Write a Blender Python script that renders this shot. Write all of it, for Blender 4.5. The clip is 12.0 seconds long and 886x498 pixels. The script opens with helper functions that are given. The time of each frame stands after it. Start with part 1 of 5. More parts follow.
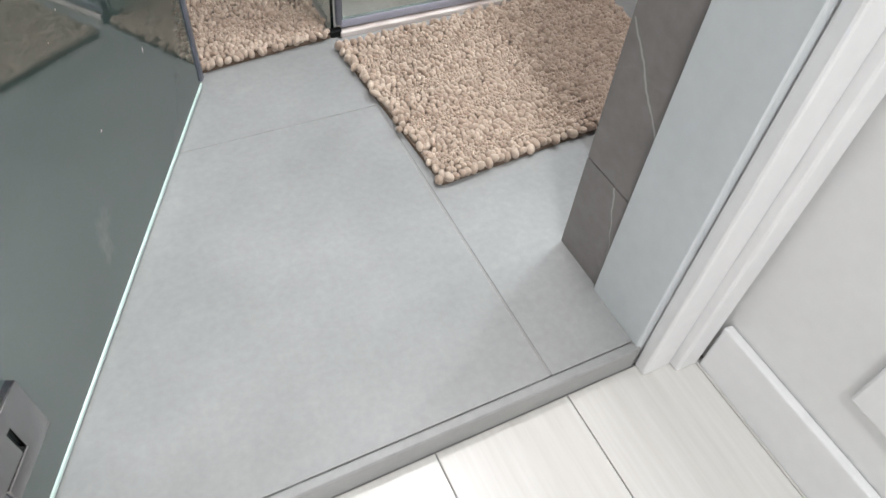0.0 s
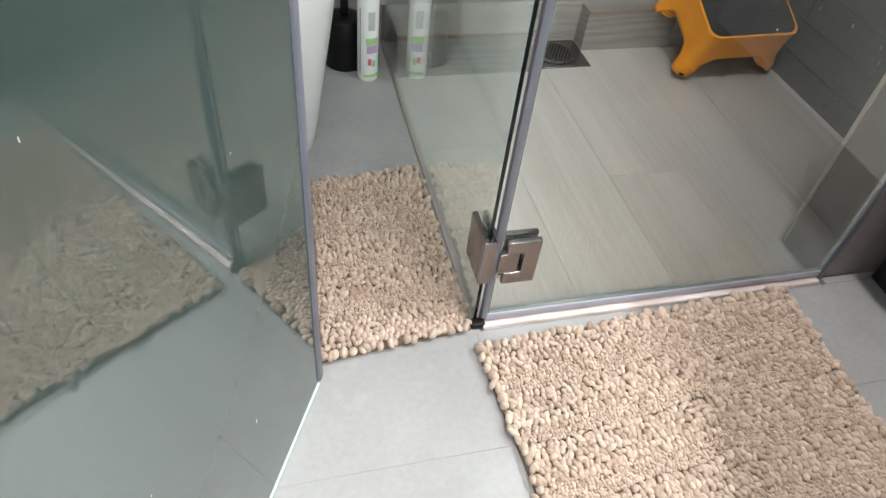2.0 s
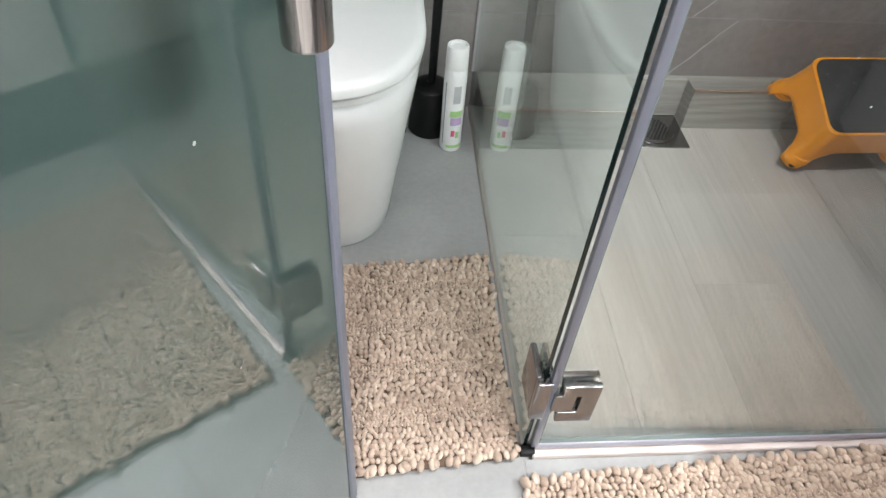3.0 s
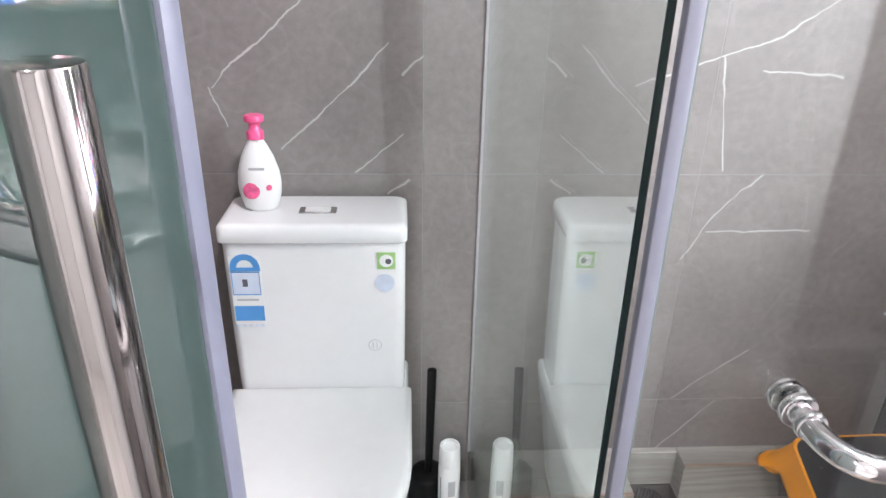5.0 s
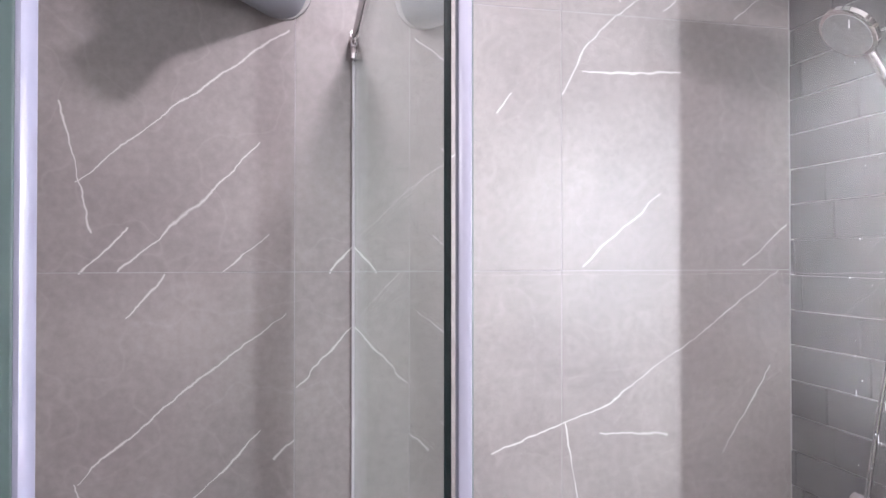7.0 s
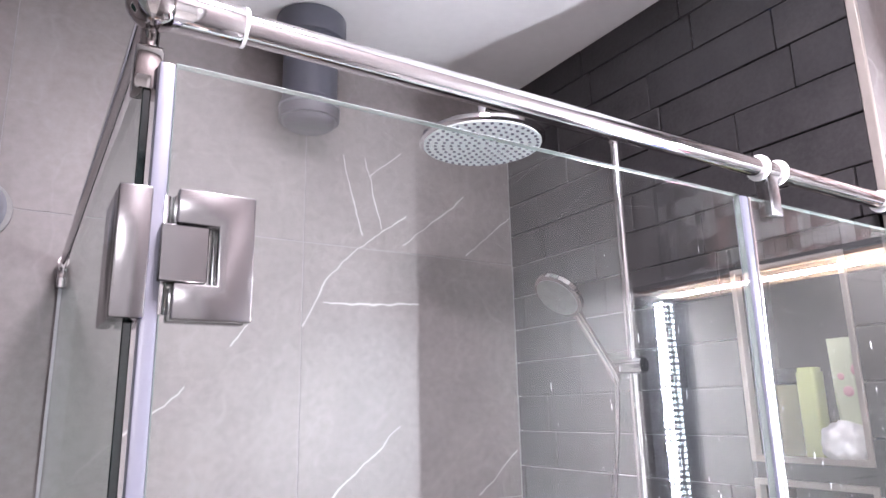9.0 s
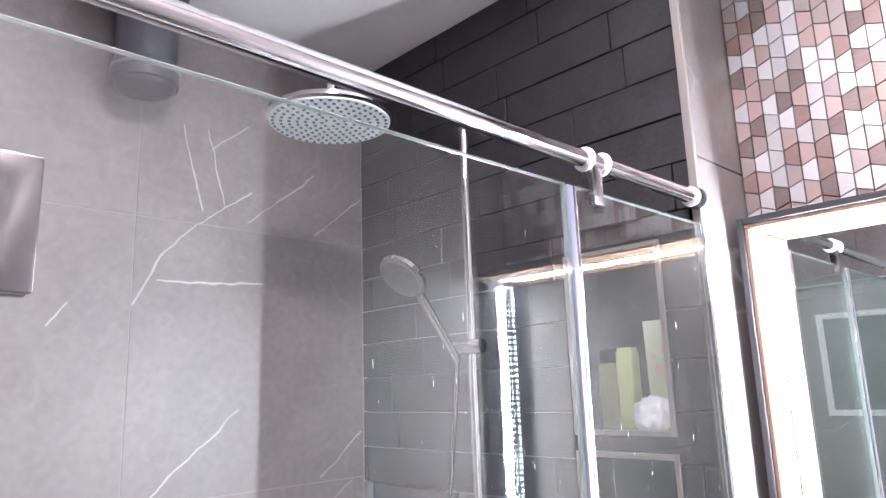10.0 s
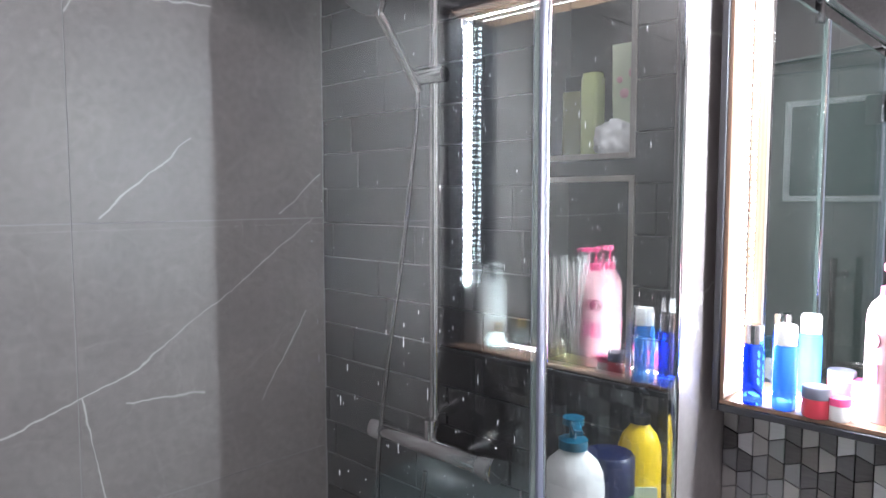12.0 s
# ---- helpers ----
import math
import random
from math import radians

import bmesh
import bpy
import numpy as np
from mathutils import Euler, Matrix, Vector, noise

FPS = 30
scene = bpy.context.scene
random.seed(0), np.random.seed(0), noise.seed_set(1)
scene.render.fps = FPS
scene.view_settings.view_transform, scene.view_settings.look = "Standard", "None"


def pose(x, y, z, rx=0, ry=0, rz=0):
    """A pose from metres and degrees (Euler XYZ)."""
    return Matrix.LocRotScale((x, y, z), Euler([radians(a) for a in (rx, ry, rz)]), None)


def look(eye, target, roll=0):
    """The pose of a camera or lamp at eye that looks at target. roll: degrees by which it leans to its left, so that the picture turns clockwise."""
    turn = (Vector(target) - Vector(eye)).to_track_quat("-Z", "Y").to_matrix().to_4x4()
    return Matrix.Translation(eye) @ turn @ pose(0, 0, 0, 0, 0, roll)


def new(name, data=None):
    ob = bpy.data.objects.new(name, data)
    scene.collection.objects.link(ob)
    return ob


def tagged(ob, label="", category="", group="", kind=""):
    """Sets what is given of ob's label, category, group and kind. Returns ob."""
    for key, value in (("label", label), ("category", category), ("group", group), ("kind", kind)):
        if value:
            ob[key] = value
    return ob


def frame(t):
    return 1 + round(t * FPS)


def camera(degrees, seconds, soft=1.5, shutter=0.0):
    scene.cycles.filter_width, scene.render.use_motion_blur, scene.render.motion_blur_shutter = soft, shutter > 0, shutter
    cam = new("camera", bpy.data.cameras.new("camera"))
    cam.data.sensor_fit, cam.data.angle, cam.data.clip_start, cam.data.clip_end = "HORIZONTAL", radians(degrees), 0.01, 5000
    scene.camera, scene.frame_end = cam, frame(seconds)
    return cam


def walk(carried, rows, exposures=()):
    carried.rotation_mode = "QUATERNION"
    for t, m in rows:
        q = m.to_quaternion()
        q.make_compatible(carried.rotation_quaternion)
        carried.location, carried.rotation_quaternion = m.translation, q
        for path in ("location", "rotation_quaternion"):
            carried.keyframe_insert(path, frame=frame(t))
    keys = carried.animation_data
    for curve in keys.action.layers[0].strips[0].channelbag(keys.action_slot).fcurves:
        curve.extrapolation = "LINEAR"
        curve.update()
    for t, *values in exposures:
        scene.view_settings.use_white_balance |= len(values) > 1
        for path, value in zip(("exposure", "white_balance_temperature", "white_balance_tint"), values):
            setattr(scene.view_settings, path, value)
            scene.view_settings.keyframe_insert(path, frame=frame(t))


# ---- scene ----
cam = camera(66.2, 12.0)
PATH = [
    (0, (0.051, 0.621, 0.777), (0.708, 1.718, -0.761), 6.4),
    (0.2, (0.063, 0.621, 0.78), (0.69, 1.796, -0.712), 4.7),
    (0.3, (0.065, 0.644, 0.8), (0.685, 1.818, -0.696), 6.7),
    (0.5, (0.048, 0.676, 0.832), (0.673, 1.865, -0.65), 7.3),
    (0.6, (0.077, 0.693, 0.83), (0.653, 1.934, -0.63), 6.2),
    (1, (0.04, 0.823, 0.883), (0.601, 2.082, -0.566), 7.8),
    (1.5, (0.066, 0.946, 0.913), (0.564, 2.258, -0.512), 7.4),
    (2, (0.124, 1.078, 0.921), (0.567, 2.407, -0.506), 7.3),
    (2.5, (0.174, 1.174, 0.933), (0.471, 2.517, -0.519), 7.3),
    (2.7, (0.182, 1.208, 0.957), (0.42, 2.543, -0.513), 7.1),
    (4.4, (0.251, 1.334, 1.279), (0.311, 3.013, 0.194), 0.9),
    (4.5, (0.255, 1.343, 1.290), (0.322, 3.021, 0.202), 1.6),
    (5, (0.265, 1.334, 1.326), (0.369, 3.145, 0.480), 1.2),
    (5.5, (0.265, 1.302, 1.377), (0.432, 3.198, 0.759), 0.7),
    (6, (0.272, 1.252, 1.396), (0.460, 3.214, 1.053), -0.2),
    (6.5, (0.294, 1.217, 1.44), (0.558, 3.192, 1.265), -0.4),
    (7, (0.311, 1.236, 1.491), (0.72, 3.193, 1.514), -0.0),
    (7.5, (0.316, 1.284, 1.621), (0.938, 3.18, 1.74), 0.3),
    (9.3, (0.374, 1.252, 1.682), (1.514, 2.821, 2.169), -2.0),
    (9.5, (0.381, 1.248, 1.684), (1.605, 2.758, 2.154), -2.3),
    (10, (0.392, 1.243, 1.672), (1.753, 2.653, 2.074), -2.0),
    (10.5, (0.399, 1.245, 1.651), (1.818, 2.62, 1.957), -1.6),
    (11, (0.404, 1.25, 1.618), (1.853, 2.62, 1.774), -0.9),
    (11.5, (0.424, 1.256, 1.568), (1.874, 2.635, 1.593), -0.4),
    (11.8, (0.432, 1.268, 1.521), (1.884, 2.642, 1.454), -0.2),
    (12, (0.446, 1.269, 1.509), (1.884, 2.652, 1.36), -0.0),
]

EXPOSURES = [(0, 0.16, 6300, 4), (0.6, 0.28, 6350, 4), (1.5, 0.57, 6480, 4), (2.5, 0.86, 6450, 4), (4.4, 0.94, 6350, 11), (5.0, 0.98, 6350, 12), (5.5, 1.08, 6350, 12), (6.0, 1.20, 6330, 14), (6.5, 1.09, 6330, 18), (7.5, 0.70, 6270, 21), (9.5, 0.54, 6210, 20), (10.5, 0.16, 6150, 16), (11.5, -0.24, 6090, 14), (12, -0.36, 6060, 12)]
walk(cam, [(t, look(eye, target, roll)) for t, eye, target, roll in PATH], EXPOSURES)

# ---- light ----
world = bpy.data.worlds.new("world")
scene.world = world
world.use_nodes = True
world.node_tree.nodes["Background"].inputs[0].default_value = (0.75, 0.8, 0.9, 1)
world.node_tree.nodes["Background"].inputs[1].default_value = 0.02
LED_STRENGTH = 1750.0
CEILING_WATTS = 23.5
HALL_WATTS = 36.0


def area_light(name, watts, size, m, colour):
    data = bpy.data.lights.new(name, "AREA")
    data.shape, data.size, data.energy, data.color = "DISK", size, watts, colour
    ob = new(name, data)
    ob.matrix_world = m
    return ob


area_light("bathroom_light", CEILING_WATTS, 0.22, look((0.62, 1.45, 2.525), (0.62, 1.45, 0)), (1.0, 0.925, 0.945))
area_light("hall_light", HALL_WATTS, 0.35, look((-0.10, -0.35, 2.44), (-0.10, -0.35, 0)), (1.0, 0.98, 0.97))

# ---- materials ----


class Nodes:
    """A short way to write node trees."""

    def __init__(self, name):
        self.mat = bpy.data.materials.new(name)
        self.mat.use_nodes = True
        self.tree = self.mat.node_tree
        self.bsdf = self.tree.nodes["Principled BSDF"]
        self.out = self.tree.nodes["Material Output"]

    def add(self, kind, operation="", use_clamp=False, blend_type=""):
        node = self.tree.nodes.new(kind)
        if operation:
            node.operation = operation
        if use_clamp:
            node.use_clamp = True
        if blend_type:
            node.data_type, node.blend_type = "RGBA", blend_type
        return node

    def link(self, a, b):
        self.tree.links.new(a, b)

    def put(self, socket, value):
        if isinstance(value, bpy.types.NodeSocket):
            self.link(value, socket)
        else:
            socket.default_value = value

    def math(self, op, a, b=0.0, clamp=False):
        n = self.add("ShaderNodeMath", operation=op, use_clamp=clamp)
        self.put(n.inputs[0], a)
        self.put(n.inputs[1], b)
        return n.outputs[0]

    def vec(self, op, a, b=(0, 0, 0), out=0):
        n = self.add("ShaderNodeVectorMath", operation=op)
        self.put(n.inputs[0], a)
        if op == "SCALE":
            self.put(n.inputs[3], b)
        else:
            self.put(n.inputs[1], b)
        return n.outputs[out]

    def place(self):
        return self.add("ShaderNodeNewGeometry").outputs["Position"]

    def local(self):
        return self.add("ShaderNodeTexCoord").outputs["Object"]

    def rand(self):
        return self.add("ShaderNodeObjectInfo").outputs["Random"]

    def island(self):
        return self.add("ShaderNodeNewGeometry").outputs["Random Per Island"]

    def noise(self, where, scale, detail=4.0, rough=0.55, colour=False):
        n = self.add("ShaderNodeTexNoise")
        self.put(n.inputs["Vector"], where)
        n.inputs["Scale"].default_value = scale
        n.inputs["Detail"].default_value = detail
        n.inputs["Roughness"].default_value = rough
        return n.outputs["Color" if colour else "Fac"]

    def ramp(self, fac, stops, step=False):
        n = self.add("ShaderNodeValToRGB")
        if step:
            n.color_ramp.interpolation = "CONSTANT"
        while len(n.color_ramp.elements) < len(stops):
            n.color_ramp.elements.new(0.5)
        for e, (p, c) in zip(n.color_ramp.elements, stops):
            e.position, e.color = p, (c, c, c, 1) if isinstance(c, float) else (*c, 1)
        self.put(n.inputs[0], fac)
        return n.outputs[0]

    def mix(self, fac, a, b, blend="MIX"):
        n = self.add("ShaderNodeMix", blend_type=blend)
        self.put(n.inputs[0], fac)
        for s, v in ((n.inputs[6], a), (n.inputs[7], b)):
            self.put(s, (*v, 1) if isinstance(v, tuple) else v)
        return n.outputs[2]

    def bump(self, height, strength=0.3, distance=0.002):
        n = self.add("ShaderNodeBump")
        n.inputs["Strength"].default_value = strength
        n.inputs["Distance"].default_value = distance
        self.put(n.inputs["Height"], height)
        self.link(n.outputs[0], self.bsdf.inputs["Normal"])
        return n.outputs[0]

    def gloss_share(self, least, power=3.0, most=0.8):
        """How much a smooth glass face mirrors: least when seen squarely, all at a grazing angle."""
        n = self.add("ShaderNodeLayerWeight")
        n.inputs["Blend"].default_value = 0.5
        return self.math("ADD", self.math("MULTIPLY", self.math("POWER", n.outputs["Facing"], power), most), least, True)

    def set(self, colour=None, rough=None, metal=None, **more):
        for key, value in (("Base Color", colour), ("Roughness", rough), ("Metallic", metal), *more.items()):
            if value is not None:
                self.put(self.bsdf.inputs[key], (*value, 1) if isinstance(value, tuple) and len(value) == 3 else value)
        return self


def plain(name, colour, rough=0.4, metal=0.0, grain=0.06, scale=40.0, bump=0.0, **more):
    """A surface of one colour with slight unevenness at two scales."""
    n = Nodes(name)
    where = n.local()
    cloud = n.math("ADD", n.math("MULTIPLY", n.noise(where, scale), 0.5), n.math("MULTIPLY", n.noise(where, scale * 0.13), 0.5))
    lo, hi = tuple(c * (1 - grain * 2) for c in colour), tuple(min(1.0, c * (1 + grain * 2)) for c in colour)
    n.set(n.mix(n.ramp(cloud, [(0.3, 0.0), (0.7, 1.0)]), lo, hi), rough, metal, **more)
    n.put(n.bsdf.inputs["Roughness"], n.math("ADD", n.math("MULTIPLY", cloud, 0.12), rough - 0.06))
    if bump:
        n.bump(n.noise(where, scale * 3), bump, 0.001)
    return n.mat


# veins of the stone-look tiles: x, z of both ends on the back wall
VEINS_HIGH = [
    (-0.130, 1.640, -0.066, 1.697), (-0.066, 1.697, 0.051, 1.796), (0.051, 1.796, 0.283, 1.972), (-0.048, 1.461, 0.114, 1.610),
    (0.114, 1.610, 0.226, 1.732), (-0.120, 1.460, -0.030, 1.550), (0.153, 1.460, 0.246, 1.539), (0.435, 1.536, 0.519, 1.617),
    (0.519, 1.617, 0.657, 1.731), (0.370, 1.460, 0.420, 1.510), (0.900, 1.863, 0.956, 1.978), (0.956, 1.978, 1.036, 2.058),
    (1.036, 2.058, 1.165, 2.153), (0.993, 2.284, 1.043, 2.093), (1.052, 2.292, 1.096, 2.112), (1.066, 2.246, 1.151, 2.320),
    (0.948, 1.469, 1.145, 1.640), (0.745, 1.817, 0.778, 1.863), (1.157, 2.076, 1.343, 2.230), (1.349, 2.072, 1.497, 2.196),
    (0.950, 1.920, 1.200, 1.930), (1.370, 1.470, 1.490, 1.570), (-0.160, 1.800, -0.100, 1.540),
]
VEINS_LOW = [
    (-0.124, 1.041, 0.067, 1.209), (0.067, 1.209, 0.280, 1.370), (0.006, 0.914, 0.128, 1.020), (0.128, 1.020, 0.227, 1.127),
    (0.301, 1.213, 0.422, 1.342), (0.438, 1.368, 0.522, 1.459), (0.896, 1.105, 1.011, 1.150), (1.011, 1.150, 1.218, 1.285),
    (1.218, 1.285, 1.464, 1.459), (0.905, 1.105, 0.946, 0.872), (0.894, 0.654, 0.946, 0.766), (0.946, 0.766, 1.043, 0.862),
    (0.941, 0.725, 1.177, 0.727), (0.918, 0.105, 1.048, 0.252), (0.936, 0.263, 1.098, 0.405), (0.254, 1.067, 0.299, 1.106),
    (0.156, 0.865, 0.253, 0.945), (0.227, 0.814, 0.270, 0.846), (0.039, 1.455, 0.026, 1.433), (0.026, 1.433, -0.035, 1.365),
    (0.730, 1.050, 0.896, 1.105), (1.310, 1.020, 1.440, 1.220), (0.990, 1.080, 1.160, 1.070), (-0.130, 1.040, -0.100, 0.960),
]


def stone(name, lines=(), rough=0.42, across=(1, 0, 0)):
    """Dark taupe stone-look porcelain with pale veins."""
    n = Nodes(name)
    where = n.place()
    tone = n.math("ADD", n.math("MULTIPLY", n.noise(where, 3.2, 6.0, 0.62), 0.65), n.math("MULTIPLY", n.noise(where, 55.0, 3.0), 0.35))
    base = n.ramp(tone, [(0.30, (0.165, 0.145, 0.142)), (0.52, (0.225, 0.202, 0.198)), (0.74, (0.290, 0.264, 0.258))])
    base = n.mix(n.math("MULTIPLY", n.rand(), 0.10), base, (0.29, 0.27, 0.265))
    wobble = n.vec("SCALE", n.vec("SUBTRACT", n.noise(where, 14.0, 3.0, 0.6, True), (0.5, 0.5, 0.5)), 0.024)
    bent = n.vec("ADD", where, wobble)
    flat = n.vec("MULTIPLY", bent, (across[0], across[1], 1))
    vein = None
    if lines:
        near = None
        for ax, az, bx, bz in lines:
            ba = ((bx - ax) * across[0], (bx - ax) * across[1], bz - az)
            size = (bx - ax) ** 2 + (bz - az) ** 2
            pa = n.vec("SUBTRACT", flat, (ax * across[0], ax * across[1], az))
            h = n.math("MULTIPLY", n.vec("DOT_PRODUCT", pa, ba, 1), 1 / size, True)
            d = n.vec("DISTANCE", pa, n.vec("SCALE", ba, h), 1)
            near = d if near is None else n.math("MINIMUM", near, d)
        width = n.math("ADD", n.math("MULTIPLY", n.noise(where, 9.0, 2.0), 0.0069), -0.0011)
        vein = n.math("SUBTRACT", 1.0, n.math("DIVIDE", near, n.math("MAXIMUM", width, 0.0006)), True)
        vein = n.math("MULTIPLY", vein, n.ramp(n.noise(where, 4.0, 2.0), [(0.30, 0.62), (0.55, 1.0)]))
    else:
        turn = n.add("ShaderNodeMapping")
        turn.inputs["Rotation"].default_value = (0.35, 0.72, 0.5)
        turn.inputs["Scale"].default_value = (0.55, 2.2, 2.2)
        n.link(bent, turn.inputs["Vector"])
        soft = n.noise(turn.outputs[0], 1.5, 1.0, 0.4)
        vein = n.ramp(n.math("ABSOLUTE", n.math("SUBTRACT", soft, 0.5)), [(0.0, 1.0), (0.0022, 0.0)])
        vein = n.math("MULTIPLY", vein, n.ramp(n.noise(where, 3.0, 2.0), [(0.42, 0.0), (0.62, 0.85)]))
    faint = n.ramp(n.math("ABSOLUTE", n.math("SUBTRACT", n.noise(bent, 4.5, 2.0, 0.5), 0.5)), [(0.0, 1.0), (0.012, 0.0)])
    base = n.mix(n.math("MULTIPLY", faint, 0.10), base, (0.4, 0.38, 0.37))
    n.set(n.mix(n.math("MULTIPLY", vein, 0.82), base, (0.62, 0.60, 0.58)))
    n.put(n.bsdf.inputs["Roughness"], n.math("ADD", n.math("MULTIPLY", tone, 0.16), rough - 0.05))
    n.bump(n.noise(where, 180.0, 2.0), 0.06, 0.0008)
    return n.mat


def floor_tile():
    n = Nodes("grey_cement_tile")
    where = n.place()
    tone = n.math("ADD", n.math("MULTIPLY", n.noise(where, 4.5, 6.0, 0.6), 0.7), n.math("MULTIPLY", n.noise(where, 90.0, 3.0), 0.3))
    base = n.ramp(tone, [(0.30, (0.258, 0.256, 0.255)), (0.55, (0.318, 0.316, 0.314)), (0.75, (0.378, 0.375, 0.372))])
    scuff = n.ramp(n.noise(where, 1.7, 5.0, 0.7), [(0.60, 0.0), (0.72, 0.35)])
    n.set(n.mix(scuff, base, (0.55, 0.55, 0.54)))
    n.put(n.bsdf.inputs["Roughness"], n.math("ADD", n.math("MULTIPLY", tone, 0.2), 0.28))
    n.bump(n.noise(where, 220.0, 2.0), 0.08, 0.0006)
    return n.mat


def wood_tile(name, dark, light, along=(1.0, 0.09, 1.0), rough=0.38, bands="X", rings=0.30, spread=0.16, fine_share=0.35):
    n = Nodes(name)
    where = n.vec("ADD", n.place(), n.vec("SCALE", (1.3, 7.7, 2.1), n.rand()))
    slow = n.vec("MULTIPLY", where, along)
    bent = n.vec("ADD", slow, n.vec("SCALE", n.noise(slow, 9.0, 2.0, 0.5, True), 0.10))
    wave = n.add("ShaderNodeTexWave")
    wave.bands_direction = bands
    wave.inputs["Scale"].default_value, wave.inputs["Distortion"].default_value, wave.inputs["Detail"].default_value = 16.0, 5.0, 2.0
    n.link(bent, wave.inputs["Vector"])
    fine = n.noise(n.vec("MULTIPLY", where, tuple(k ** 1.3 for k in along)), 160.0, 4.0)
    tone = n.math("ADD", n.math("MULTIPLY", wave.outputs["Fac"], rings), n.math("ADD", n.math("MULTIPLY", fine, fine_share), n.math("MULTIPLY", n.noise(slow, 6.0), 1.0 - fine_share - rings)))
    tone = n.math("ADD", tone, n.math("MULTIPLY", n.math("SUBTRACT", n.rand(), 0.5), spread))
    n.set(n.ramp(tone, [(0.28, dark), (0.70, light)]), rough)
    n.bump(fine, 0.12, 0.0008)
    return n.mat


def slate():
    n = Nodes("dark_slate_brick")
    where = n.vec("ADD", n.place(), n.vec("SCALE", (3.1, 5.3, 2.7), n.rand()))
    tone = n.math("ADD", n.math("MULTIPLY", n.noise(where, 9.0, 6.0, 0.65), 0.6), n.math("MULTIPLY", n.noise(where, 120.0, 3.0), 0.4))
    base = n.ramp(tone, [(0.32, (0.026, 0.0245, 0.026)), (0.70, (0.056, 0.053, 0.055))])
    n.set(n.mix(n.math("MULTIPLY", n.rand(), 0.35), base, (0.030, 0.029, 0.032)))
    n.put(n.bsdf.inputs["Roughness"], n.math("ADD", n.math("MULTIPLY", tone, 0.25), 0.30))
    n.bsdf.inputs["Specular IOR Level"].default_value = 0.3
    n.bump(tone, 0.5, 0.003)
    return n.mat


def mosaic_metal(name, pick, tones):
    n = Nodes(name)
    r = n.rand() if pick == "object" else n.island()
    where = n.vec("ADD", n.place(), n.vec("SCALE", (9.0, 4.0, 7.0), r))
    brushed = n.noise(n.vec("MULTIPLY", where, (1, 0.12, 1.0)), 260.0, 3.0)
    base = n.ramp(r, tones, True)
    n.set(n.mix(n.math("MULTIPLY", brushed, 0.35), base, (0.42, 0.40, 0.39)), None, 0.80)
    n.put(n.bsdf.inputs["Roughness"], n.math("ADD", n.math("MULTIPLY", brushed, 0.25), 0.26))
    n.bump(brushed, 0.15, 0.0006)
    return n.mat


def clear_glass(name, tint, drops=0.0, gloss_least=0.08):
    """A thin pane: what is behind it shows through, slightly tinted, under a mirror gloss."""
    n = Nodes(name)
    n.tree.nodes.remove(n.bsdf)
    see = n.add("ShaderNodeBsdfTransparent")
    see.inputs[0].default_value = (*tint, 1)
    gloss = n.add("ShaderNodeBsdfGlossy")
    gloss.inputs["Roughness"].default_value = 0.0
    gloss.inputs["Color"].default_value = (0.95, 1.0, 0.98, 1)
    mix = n.add("ShaderNodeMixShader")
    n.link(n.gloss_share(gloss_least), mix.inputs[0])
    n.link(see.outputs[0], mix.inputs[1])
    n.link(gloss.outputs[0], mix.inputs[2])
    last = mix.outputs[0]
    if drops:
        where = n.place()
        film = n.add("ShaderNodeBsdfDiffuse")
        film.inputs[0].default_value = (0.8, 0.82, 0.84, 1)
        streak = n.noise(n.vec("MULTIPLY", where, (1, 1, 0.12)), 60.0, 4.0)
        haze = n.math("MULTIPLY", n.ramp(n.noise(where, 3.0, 3.0), [(0.35, 0.0), (0.75, 1.0)]), n.ramp(streak, [(0.35, 0.2), (0.7, 1.0)]))
        top = n.add("ShaderNodeMixShader")
        n.put(top.inputs[0], n.math("MULTIPLY", haze, drops))
        n.link(last, top.inputs[1])
        n.link(film.outputs[0], top.inputs[2])
        last = top.outputs[0]
    n.link(last, n.out.inputs[0])
    return n.mat


def frosted_glass():
    """Greenish glass, etched on its far side: diffuse and translucent under a smooth face."""
    n = Nodes("frosted_green_glass")
    n.tree.nodes.remove(n.bsdf)
    where = n.local()
    tone = n.math("ADD", n.math("MULTIPLY", n.noise(where, 2.2, 4.0), 0.7), n.math("MULTIPLY", n.noise(where, 300.0, 2.0), 0.3))
    colour = n.ramp(tone, [(0.3, (0.062, 0.092, 0.085)), (0.7, (0.080, 0.115, 0.107))])
    smear = n.noise(n.vec("MULTIPLY", where, (1.0, 1.0, 0.5)), 5.0, 6.0, 0.7)
    colour = n.mix(n.ramp(smear, [(0.66, 0.0), (0.76, 0.22)]), colour, (0.5, 0.56, 0.55))
    face = n.add("ShaderNodeBsdfDiffuse")
    n.link(colour, face.inputs[0])
    back = n.add("ShaderNodeBsdfTranslucent")
    back.inputs[0].default_value = (0.18, 0.262, 0.240, 1)
    body = n.add("ShaderNodeMixShader")
    body.inputs[0].default_value = 0.40
    n.link(face.outputs[0], body.inputs[1])
    n.link(back.outputs[0], body.inputs[2])
    gloss = n.add("ShaderNodeBsdfGlossy")
    gloss.inputs["Roughness"].default_value = 0.006
    mix = n.add("ShaderNodeMixShader")
    n.link(n.gloss_share(0.235, 5.0), mix.inputs[0])
    n.link(body.outputs[0], mix.inputs[1])
    n.link(gloss.outputs[0], mix.inputs[2])
    n.link(mix.outputs[0], n.out.inputs[0])
    return n.mat


